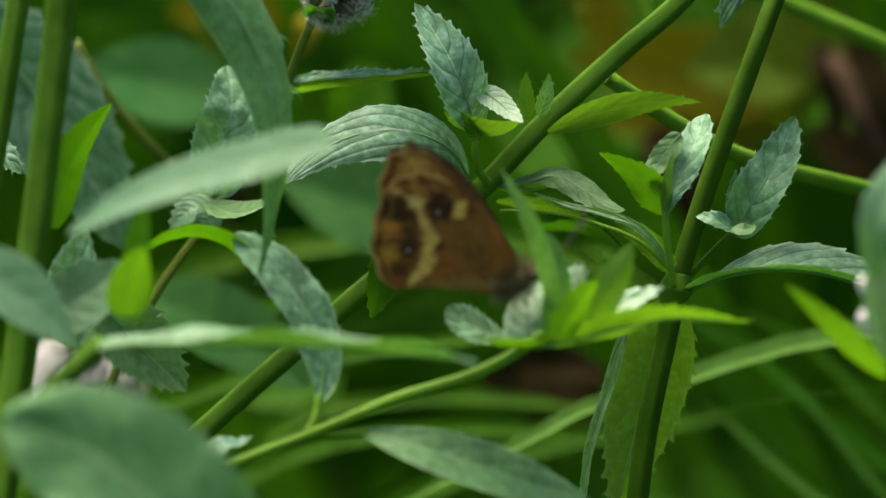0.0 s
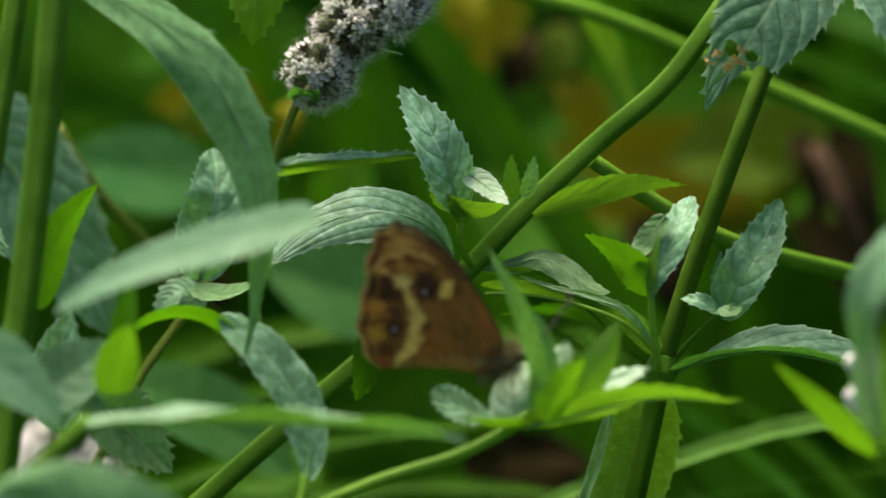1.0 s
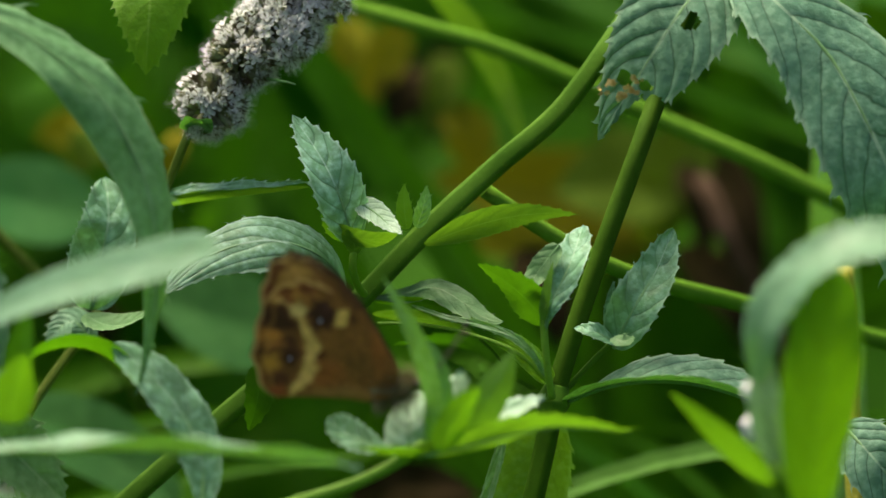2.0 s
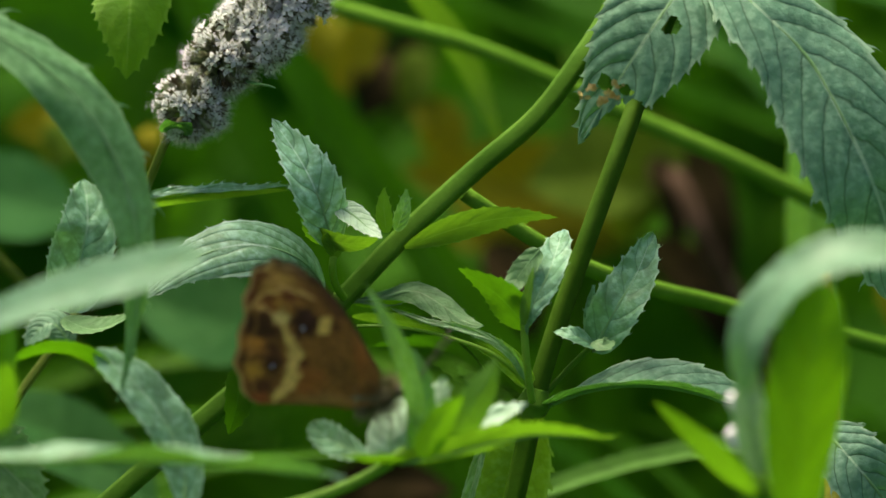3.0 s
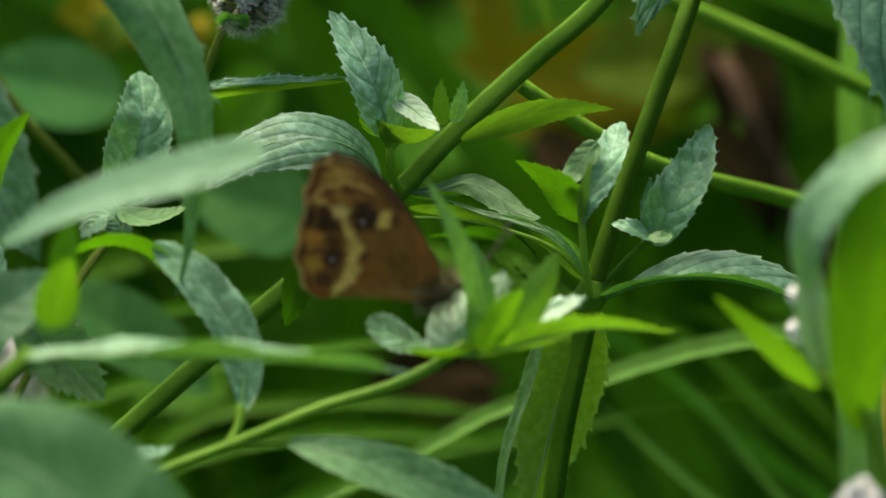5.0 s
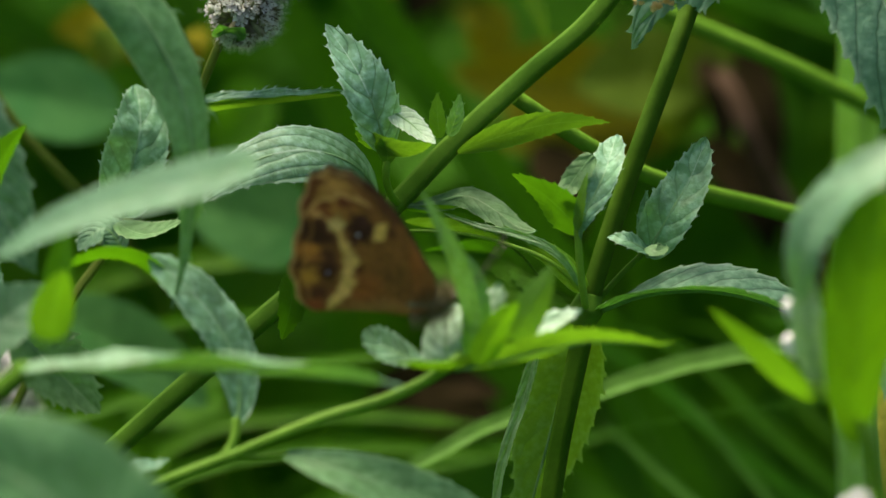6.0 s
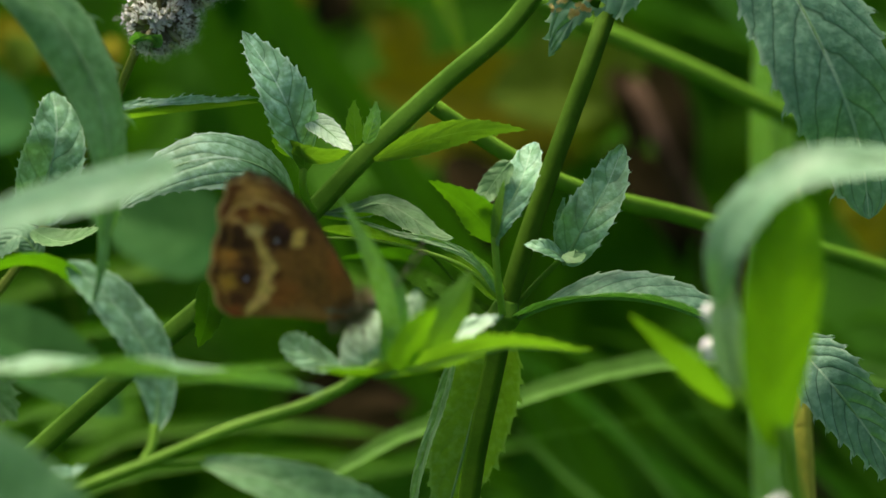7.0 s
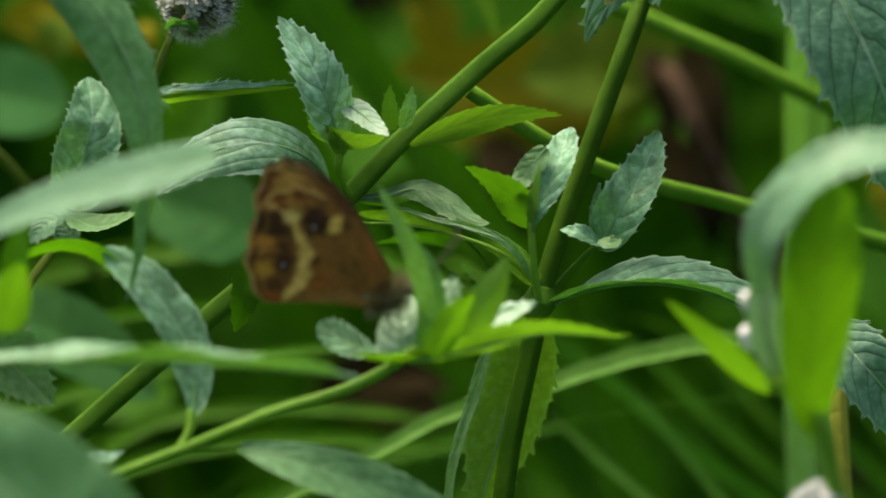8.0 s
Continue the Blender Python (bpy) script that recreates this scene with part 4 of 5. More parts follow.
leaf(E, [(-0.0634, -0.0130, 0.4822), (-0.0553, -0.0150, 0.4793), (-0.0484, -0.0165, 0.4753), (-0.0430, -0.0180, 0.4706), (-0.0397, -0.0190, 0.4659), (-0.0376, -0.0200, 0.4609), (-0.0364, -0.0212, 0.4551), (-0.0363, -0.0220, 0.4492), (-0.0370, -0.0230, 0.4426), (-0.0388, -0.0245, 0.4361)], 0.0073, (0.35, -0.75, 0.8), DULL, face_tip=(0.7, -1.0, -0.35), fullness=(1.1, 1.5), fold=-12, teeth=11, tooth=0.10, quilt=0.09, wave=0.22, spines=0.0020, bare=1, label="long drooping leaf with sawn margin")
leaf(E, [(-0.0631, -0.0346, 0.4349), (-0.0579, -0.0340, 0.4375), (-0.0527, -0.0329, 0.4413)], 0.0080, (-0.1, -0.8, 0.7), GREY, fold=10, teeth=9, tooth=0.03)
leaf(E, [(-0.0703, -0.0466, 0.4458), (-0.0651, -0.0476, 0.4420), (-0.0580, -0.0493, 0.4357)], 0.0073, (0.1, -0.8, 0.7), GREY, fold=10, teeth=9, tooth=0.03, quilt=0.01)
leaf(E, [(-0.0575, -0.0201, 0.4329), (-0.0526, -0.0191, 0.4271), (-0.0473, -0.0199, 0.4219)], 0.0083, (0.4, -0.9, 0.5), DULL, fold=14, teeth=12, tooth=0.14, label="grey green leaf with hooked teeth")
leaf(E, [(-0.0789, 0.0228, 0.4566), (-0.0717, 0.0266, 0.4507), (-0.0642, 0.0239, 0.4409), (-0.0561, 0.0204, 0.4277)], 0.0140, (-0.2, -0.8, 0.75), BLUE, fold=6, teeth=12, tooth=0.06, label="broad blue-green leaf standing behind")
leaf(E, [(-0.0744, -0.0014, 0.4449), (-0.0711, -0.0011, 0.4462), (-0.0677, -0.0018, 0.4436)], 0.0040, (0, -0.5, 1), PALE, fold=15, teeth=9, tooth=0.1)
flower_head(E, (-0.0640, 0.0360, 0.4068), (-0.0622, 0.0360, 0.4098), 0.0082, 420, 5, petal=1.2)
leaf(E, [(-0.0615, 0.0026, 0.4208), (-0.0623, 0.0045, 0.4280), (-0.0607, 0.0064, 0.4351)], 0.0067, (0, -0.9, 0.6), PALE, fold=8, teeth=10, tooth=0.05)

# ---- mint close to the lens, by the backlit leaf ----
H = thing("mint_plant", (0.07, -0.1, 0), "mint shoot close by with a glowing backlit leaf", "mint plant", "mint plants")
stem(H, [(0.07, -0.1, 0), (0.06, -0.08, 0.3), (0.0444, -0.0567, 0.4170), (0.0425, -0.0558, 0.4241), (0.0408, -0.0555, 0.4308), (0.0354, -0.0520, 0.4345)], 0.0020, STEM_PALE)
leaf(H, [(0.0401, -0.0560, 0.4268), (0.0400, -0.0563, 0.4336), (0.0408, -0.0550, 0.4427), (0.0420, -0.0530, 0.4508), (0.0434, -0.0485, 0.4568)], 0.0096, (-0.25, 0.9, 0.35), BACKLIT, rib=False, fold=9, teeth=12, tooth=0.03, quilt=0.02, spines=0, stalk=0.06, fullness=(0.6, 0.3), label="bright lime leaf lit from behind")
leaf(H, [(0.0643, -0.0490, 0.4606), (0.0527, -0.0506, 0.4614), (0.0429, -0.0514, 0.4604), (0.0377, -0.0519, 0.4568), (0.0347, -0.0522, 0.4520), (0.0337, -0.0518, 0.4445)], 0.0064, (-0.2, -0.55, 1), GREY, fold=6, teeth=16, tooth=0.10, wave=0.12, quilt=0.02, spines=0.0009, fullness=(1.0, 0.62), label="pale grey-green leaf drooping at its tip")
leaf(H, [(0.0355, -0.0479, 0.4316), (0.0290, -0.0465, 0.4370), (0.0235, -0.0428, 0.4413)], 0.0042, (0.2, 0.8, 0.6), LIME, rib=False, fold=8, teeth=9, tooth=0.06, label="lime green pointed leaf")
leaf(H, [(0.0363, -0.0520, 0.4345), (0.0345, -0.0514, 0.4424), (0.0348, -0.0503, 0.4502)], 0.0037, (-0.1, -0.8, 0.9), WHITISH, fold=12, teeth=9, tooth=0.03)
for f, t, r in (((0.0331, -0.0478, 0.4411), (0.0326, -0.0472, 0.4435), 0.0008), ((0.0333, -0.0489, 0.4370), (0.0326, -0.0482, 0.4397), 0.0009)):
    bm = bmesh.new()
    tube(bm, [f, Vector(f).lerp(Vector(t), 0.4), Vector(f).lerp(Vector(t), 0.75), t], [r * 0.5, r, r * 1.05, r * 0.35], 10, 0.12, 6, 0, 0.2)
    part("flower_bud", bm, BUD, H, "small white flower bud")
flower_head(H, (0.0404, -0.0560, 0.4180), (0.0409, -0.0553, 0.4203), 0.0038, 260, 10, petal=1.35, cover=1.3, calyx=BUD)

# ---- undergrowth behind: long blades, stalks and leaves ----
stalk("grass_stalk", [(0.22, 0.12, 0), (0.2, 0.1, 0.25), (0.0556, 0.0259, 0.4280), (0.0336, 0.0173, 0.4363), (0.0152, 0.0098, 0.4438), (0.0016, 0.0080, 0.4529)], 0.0025, STALK, "bright green grass stalk crossing behind the mint", "grass", 0.75)
stalk("grass_stalk", [(0.3, 0.2, 0), (0.25, 0.12, 0.3), (0.0521, 0.0450, 0.4386), (0.0454, 0.0430, 0.4423), (0.0354, 0.0420, 0.4477), (0.0230, 0.0420, 0.4533), (0.0124, 0.0430, 0.4581), (0.0021, 0.0440, 0.4622), (-0.0058, 0.0450, 0.4643), (-0.0164, 0.0470, 0.4668)], 0.0025, STALK, "bright green grass stalk crossing behind the mint", "grass", 0.8)
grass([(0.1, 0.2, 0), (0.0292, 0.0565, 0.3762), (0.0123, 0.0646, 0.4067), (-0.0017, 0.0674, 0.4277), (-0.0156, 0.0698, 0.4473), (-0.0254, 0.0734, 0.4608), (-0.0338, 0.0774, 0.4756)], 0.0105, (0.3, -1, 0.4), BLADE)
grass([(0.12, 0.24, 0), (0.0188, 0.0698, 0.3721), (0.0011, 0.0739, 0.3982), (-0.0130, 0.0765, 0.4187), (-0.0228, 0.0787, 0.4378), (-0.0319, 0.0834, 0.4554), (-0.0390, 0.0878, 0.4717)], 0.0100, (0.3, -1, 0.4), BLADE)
grass([(-0.1, 0.22, 0), (-0.0692, 0.0663, 0.3915), (-0.0550, 0.0661, 0.4121), (-0.0373, 0.0620, 0.4179), (-0.0128, 0.0594, 0.4190), (0.0081, 0.0548, 0.4124)], 0.0060, (0, -0.8, 0.6))
grass([(0.14, 0.1, 0), (0.0552, 0.0360, 0.4115), (0.0412, 0.0320, 0.4150), (0.0295, 0.0290, 0.4151), (0.0195, 0.0270, 0.4135), (0.0109, 0.0255, 0.4109), (-0.0010, 0.0230, 0.4081), (-0.0110, 0.0190, 0.4036), (-0.0253, 0.0175, 0.3969)], 0.0056, (0, -0.5, 1), SEDGE, fold=24)
grass([(-0.05, 0.2, 0), (-0.0476, 0.0478, 0.3861), (-0.0407, 0.0508, 0.3976), (-0.0253, 0.0517, 0.4009), (-0.0017, 0.0514, 0.3996)], 0.0047, (0, -0.7, 0.7))
grass([(-0.1, 0.2, 0), (-0.0678, 0.0368, 0.4074), (-0.0526, 0.0385, 0.4141), (-0.0402, 0.0392, 0.4164), (-0.0251, 0.0396, 0.4181)], 0.0047, (0, -0.9, 0.5))
grass([(-0.12, 0.16, 0), (-0.0646, 0.0399, 0.3986), (-0.0473, 0.0418, 0.4056), (-0.0307, 0.0428, 0.4092), (-0.0100, 0.0434, 0.4116)], 0.0041, (0, -0.8, 0.6))
grass([(-0.05, 0.17, 0), (-0.0502, 0.0431, 0.3897), (-0.0391, 0.0447, 0.3957), (-0.0197, 0.0455, 0.3988), (0.0025, 0.0451, 0.3971)], 0.0044, (0, -0.8, 0.6))
grass([(-0.02, 0.2, 0), (-0.0408, 0.0503, 0.3744), (-0.0296, 0.0530, 0.3845), (-0.0156, 0.0549, 0.3916), (0.0011, 0.0560, 0.3957), (0.0158, 0.0565, 0.3974)], 0.0060, (0, -0.8, 0.6))
for k in range(7):
    grass([(0.3 + 0.02 * k, 0.26, 0), (0.25, 0.24, 0.3), (0.0509, 0.0946, 0.4321), (0.0295, 0.0974, 0.4534), (-0.0060, 0.1009, 0.4773)] if k == 0 else
          [(0.3 + 0.02 * k, 0.24 + 0.01 * k, 0), (0.26, 0.23, 0.32), Vector((0.0552, 0.0965, 0.4390)) + Vector((0, 0.004 * k, 0.0065 * (k - 2))), Vector((0.0260, 0.0963, 0.4493)) + Vector((0, 0.004 * k, 0.0055 * (k - 2))), Vector((-0.0095, 0.0970, 0.4630)) + Vector((0, 0.004 * k, 0.004 * (k - 2)))],
          0.0041, (0, -0.7, 0.7), BLADE if k % 2 else SEDGE)
grass([(0.09, 0.18, 0), (0.0460, 0.0347, 0.3792), (0.0443, 0.0401, 0.3993), (0.0440, 0.0464, 0.4226), (0.0433, 0.0491, 0.4434), (0.0442, 0.0510, 0.4607), (0.0452, 0.0564, 0.4806)], 0.0100, (0.1, -0.9, 0.5), YOUNG)
for k in range(9):
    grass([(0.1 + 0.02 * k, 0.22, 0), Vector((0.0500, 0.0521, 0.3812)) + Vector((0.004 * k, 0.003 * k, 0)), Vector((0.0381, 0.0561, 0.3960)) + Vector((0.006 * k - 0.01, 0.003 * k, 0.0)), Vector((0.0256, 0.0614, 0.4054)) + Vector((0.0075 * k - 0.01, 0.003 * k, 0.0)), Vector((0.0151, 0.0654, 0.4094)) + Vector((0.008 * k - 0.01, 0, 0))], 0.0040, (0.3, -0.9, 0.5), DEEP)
grass([(0.16, 0.2, 0), (0.0376, 0.0430, 0.3870), (0.0286, 0.0450, 0.3973), (0.0247, 0.0460, 0.4024), (0.0216, 0.0470, 0.4054)], 0.0030, (0.3, -0.8, 0.6), SEDGE)
grass([(0.15, 0.2, 0), (0.0321, 0.0430, 0.3856), (0.0223, 0.0450, 0.3929), (0.0161, 0.0460, 0.3984), (0.0112, 0.0470, 0.4026)], 0.0032, (0.3, -0.8, 0.6), SEDGE)
stem(thing("yellow_stalk", (0.07, 0.03, 0), "dry yellow stalk standing behind the mint", "stalk"), [(0.07, 0.03, 0), (0.055, 0.02, 0.3), (0.0466, 0.0023, 0.3999), (0.0458, 0.0063, 0.4149), (0.0450, 0.0126, 0.4285), (0.0444, 0.0186, 0.4409)], 0.0025, STEM_YELLOW, "stalk")
stem(thing("brown_stalk", (0.09, 0.12, 0), "dead reddish brown stalk in the undergrowth", "stalk"), [(0.09, 0.12, 0), (0.07, 0.09, 0.3), (0.0431, 0.0780, 0.4054), (0.0373, 0.0760, 0.4177), (0.0342, 0.0750, 0.4238), (0.0318, 0.0750, 0.4285), (0.0302, 0.0760, 0.4319), (0.0291, 0.0780, 0.4343), (0.0274, 0.0820, 0.4365)], 0.0024, STEM_DEAD, "stalk")
stem(thing("olive_stalk", (-0.03, 0.2, 0), "thin olive brown stalk in the undergrowth", "stalk"), [(-0.03, 0.2, 0), (-0.03, 0.16, 0.3), (-0.0426, 0.0768, 0.4091), (-0.0478, 0.0421, 0.4274), (-0.0529, 0.0309, 0.4368), (-0.0588, 0.0301, 0.4438), (-0.0637, 0.0321, 0.4514)], 0.0013, STEM_OLIVE, "stalk")

N = thing("weed", (0.0, 0.17, 0), "broad-leaved weed with green and yellowing leaves", "weed")
stem(N, [(0.0, 0.17, 0), (0.0, 0.165, 0.3), (0.0155, 0.1027, 0.4181), (0.0155, 0.1102, 0.4458)], 0.0027, STEM_DARK)
leaf(N, [(0.0245, 0.0901, 0.4370), (0.0181, 0.0867, 0.4353), (0.0089, 0.0836, 0.4346)], 0.0127, (0.1, -0.8, 0.6), OLIVE, label="olive green leaf", tooth=0.04)
leaf(N, [(0.0240, 0.0998, 0.4293), (0.0097, 0.0972, 0.4307), (-0.0067, 0.0950, 0.4335)], 0.0120, (0, -1, 0.5), YELLOW, label="yellowing leaf", tooth=0.04)
leaf(N, [(0.0225, 0.0987, 0.4251), (0.0104, 0.0959, 0.4259), (-0.0031, 0.0956, 0.4245)], 0.0087, (0, -1, 0.5), YELLOW, tooth=0.04)
leaf(N, [(-0.0065, 0.0550, 0.4675), (-0.0030, 0.0540, 0.4645), (0.0004, 0.0530, 0.4598), (0.0032, 0.0520, 0.4547), (0.0047, 0.0510, 0.4511), (0.0058, 0.0505, 0.4476)], 0.0042, (0.3, 0.8, 0.5), SPRIG, tooth=0.04, quilt=0.02, fullness=(0.6, 1.0), rib=False, label="green leaf tip hanging down")
leaf(N, [(0.0272, 0.0880, 0.4423), (0.0244, 0.0870, 0.4371), (0.0223, 0.0860, 0.4318), (0.0209, 0.0860, 0.4267)], 0.0085, (0.1, -0.8, 0.6), OLIVE, tooth=0.03, quilt=0.01, fullness=(0.4, 0.6), label="olive green leaf")
leaf(N, [(-0.0559, 0.0360, 0.4182), (-0.0484, 0.0360, 0.4153), (-0.0415, 0.0350, 0.4113), (-0.0360, 0.0340, 0.4073)], 0.0105, (0.1, -0.7, 0.8), SHADE, tooth=0.03, quilt=0.01, rib=False, fullness=(0.5, 0.7), label="broad smooth green leaf")
leaf(N, [(-0.0226, 0.0573, 0.4218), (-0.0316, 0.0580, 0.4245), (-0.0407, 0.0588, 0.4271)], 0.0127, (0, -0.8, 0.7), SHADE, tooth=0.03, label="broad smooth green leaf")
leaf(N, [(-0.0471, 0.0666, 0.4352), (-0.0562, 0.0671, 0.4372), (-0.0666, 0.0675, 0.4385)], 0.0114, (0, -0.8, 0.7), SHADE, tooth=0.03, label="broad smooth green leaf")
leaf(N, [(-0.0430, 0.0770, 0.4527), (-0.0507, 0.0781, 0.4568), (-0.0592, 0.0773, 0.4541)], 0.0100, (0, -1, 0.4), DEEP, tooth=0.03)
leaf(N, [(-0.0469, 0.0848, 0.4391), (-0.0511, 0.0856, 0.4418), (-0.0560, 0.0854, 0.4411)], 0.0060, (0, -1, 0.4), YELLOW, tooth=0.03)
leaf(N, [(-0.0102, 0.0947, 0.4541), (-0.0130, 0.0930, 0.4479), (-0.0159, 0.0917, 0.4431)], 0.0053, (0, -1, 0.4), YELLOW, tooth=0.03)
leaf(N, [(-0.0047, 0.1452, 0.4400), (-0.0069, 0.1435, 0.4336), (-0.0061, 0.1418, 0.4273)], 0.0067, (0, -1, 0.4), LITTER_AND_SHADE, tooth=0.03, label="dead brown leaf")
# two brown leaves added to darken the depth behind the stems
leaf(N, [(0.0281, 0.0936, 0.4390), (0.0323, 0.0884, 0.4308), (0.0348, 0.0855, 0.4199)], 0.0055, (0.2, -0.9, 0.4), LITTER_AND_SHADE, tooth=0.03, label="dead brown leaf")
leaf(N, [(0.0246, 0.0928, 0.4252), (0.0295, 0.0890, 0.4219), (0.0380, 0.0869, 0.4143)], 0.0060, (0, -0.9, 0.4), LITTER_AND_SHADE, tooth=0.03, label="dead brown leaf")
leaf(N, [(-0.0163, 0.1182, 0.3854), (-0.0046, 0.1178, 0.3839), (0.0055, 0.1172, 0.3818)], 0.0100, (0, -0.8, 0.7), LITTER_AND_SHADE, tooth=0.03, label="dead brown leaf")

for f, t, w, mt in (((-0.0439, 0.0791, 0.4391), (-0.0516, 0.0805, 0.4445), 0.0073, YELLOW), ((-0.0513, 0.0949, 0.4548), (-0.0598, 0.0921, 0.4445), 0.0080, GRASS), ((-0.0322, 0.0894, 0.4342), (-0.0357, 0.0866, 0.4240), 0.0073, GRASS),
                    ((-0.0485, 0.0840, 0.4144), (-0.0541, 0.0851, 0.4185), 0.0067, LITTER_AND_SHADE), ((-0.0017, 0.0899, 0.4363), (-0.0060, 0.0917, 0.4431), 0.0060, YELLOW), ((0.0388, 0.0906, 0.4170), (0.0367, 0.0877, 0.4060), 0.0073, LITTER_AND_SHADE),
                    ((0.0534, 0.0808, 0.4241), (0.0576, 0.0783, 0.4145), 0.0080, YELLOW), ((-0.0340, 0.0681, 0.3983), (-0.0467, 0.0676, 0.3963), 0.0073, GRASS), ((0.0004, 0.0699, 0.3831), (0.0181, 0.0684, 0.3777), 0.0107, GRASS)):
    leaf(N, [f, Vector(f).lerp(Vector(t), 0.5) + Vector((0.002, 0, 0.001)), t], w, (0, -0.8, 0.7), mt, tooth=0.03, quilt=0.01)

# the first three are dark leaves added as the shade of deep gaps
for f, t, w, mt in (((0.0041, 0.0780, 0.4281), (0.0097, 0.0740, 0.4168), 0.0062, LITTER_AND_SHADE), ((0.0280, 0.0860, 0.4239), (0.0338, 0.0820, 0.4126), 0.0050, LITTER_AND_SHADE), ((0.0248, 0.0850, 0.4376), (0.0276, 0.0810, 0.4262), 0.004, LITTER_AND_SHADE), ((-0.0158, 0.0880, 0.4557), (-0.0186, 0.0840, 0.4487), 0.005, YELLOW), ((-0.0480, 0.0750, 0.4445), (-0.0507, 0.0710, 0.4390), 0.0045, OLIVE), ((-0.0091, 0.0950, 0.4481), (-0.0116, 0.0910, 0.4411), 0.006, LITTER_AND_SHADE), ((-0.0049, 0.0950, 0.4496), (-0.0067, 0.0910, 0.4411), 0.0045, OLIVE), ((-0.0384, 0.0700, 0.4451), (-0.0390, 0.0660, 0.4404), 0.003, YELLOW), ((0.0283, 0.1000, 0.4300), (0.0196, 0.0960, 0.4288), 0.003, STEM_BROWN), ((-0.0163, 0.0600, 0.4010), (0.0004, 0.0560, 0.4022), 0.0055, LITTER_AND_SHADE)):
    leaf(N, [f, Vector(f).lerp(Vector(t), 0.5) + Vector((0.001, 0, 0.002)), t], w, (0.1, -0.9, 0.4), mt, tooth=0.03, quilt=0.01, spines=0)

# rooted weeds and grass filling the depth and the ground all round
def weeds(name, seed, spots, heights, sizes, per, mats, label):
    """Leafy weeds, each a thin stem with leaves round it, joined into one mass."""
    rnd = random.Random(seed)
    bm = bmesh.new()
    for k, (x, y) in enumerate(spots(rnd)):
        h = rnd.uniform(*heights)
        lean = Vector((rnd.gauss(0, 0.12), rnd.gauss(0, 0.12), 1)) * h
        foot = Vector((x, y, -0.02))
        bend = Vector((rnd.gauss(0, 0.04), rnd.gauss(0, 0.04), 0)) * h
        slot = k % len(mats)
        tube(bm, [foot, foot + lean * 0.5 + bend, foot + lean], [sizes[0] * 0.05, sizes[0] * 0.02], 5, 0, 3, slot)
        for i in range(per):
            f = rnd.uniform(0.15, 1.0) ** 0.7
            p = foot + lean * f + bend * (4 * f * (1 - f))
            a, el = rnd.uniform(0, 6.28), rnd.uniform(-0.5, 0.6)
            d = Vector((math.cos(a) * math.cos(el), math.sin(a) * math.cos(el), math.sin(el)))
            s = rnd.uniform(*sizes)
            face = (rnd.uniform(-0.5, 0.5), rnd.uniform(-0.9, 0.1), rnd.uniform(0.3, 1))
            blade(bm, [p, p + d * s * 0.5 + Vector((0, 0, s * 0.08)), p + d * s - Vector((0, 0, s * 0.15))], s * rnd.uniform(0.25, 0.5), face, teeth=2, tooth=0, quilt=0, cols=2, fold=10, slot=(k + i) % len(mats))
    return tagged(part(name, bm, mats), label, "undergrowth", kind="stuff")


def behind(rnd):
    for k in range(250):
        a, r = rnd.uniform(0, 6.28), rnd.random() ** 0.5
        yield math.cos(a) * r * (0.5 + rnd.gauss(0, 0.05)), 0.55 + math.sin(a) * r * (0.31 + rnd.gauss(0, 0.02))


def around(rnd):
    left = 320
    for k in range(1600):
        a, r = rnd.uniform(0, 6.28), 0.9 + 2.8 * rnd.random()
        x, y = math.cos(a) * r, 0.3 + math.sin(a) * r
        if left and not (abs(x) < 0.75 and y < 0.0) and noise.noise(Vector((x * 0.9, y * 0.9, 4))) > -0.12:
            left -= 1
            yield x, y


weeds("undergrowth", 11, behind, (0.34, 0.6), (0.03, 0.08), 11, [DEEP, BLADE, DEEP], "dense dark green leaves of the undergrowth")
rnd = random.Random(23)
bm = bmesh.new()
for i in range(150):
    x, y = rnd.gauss(0, 0.16), rnd.uniform(0.17, 0.36)
    lean, h = rnd.choice((-1, 1)) * rnd.uniform(0.05, 0.35), rnd.uniform(0.42, 0.75)
    p = Vector((x - lean * 0.6, y, -0.01))
    blade(bm, [p, p + Vector((lean * 0.3, 0.0, h * 0.5)), p + Vector((lean, -0.02, h * 0.85)), p + Vector((lean * 1.9, -0.03, h * rnd.uniform(0.75, 1.0)))], rnd.uniform(0.006, 0.014), (rnd.uniform(-0.4, 0.4), -1, 0.4), teeth=3, tooth=0, quilt=0, cols=2, fold=14, fullness=(0.1, 0.4), slot=i % 3)
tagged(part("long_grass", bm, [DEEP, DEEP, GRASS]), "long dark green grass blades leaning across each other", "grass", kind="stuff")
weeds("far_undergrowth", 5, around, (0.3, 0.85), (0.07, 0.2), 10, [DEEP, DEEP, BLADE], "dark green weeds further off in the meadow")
rnd = random.Random(41)
bm = bmesh.new()
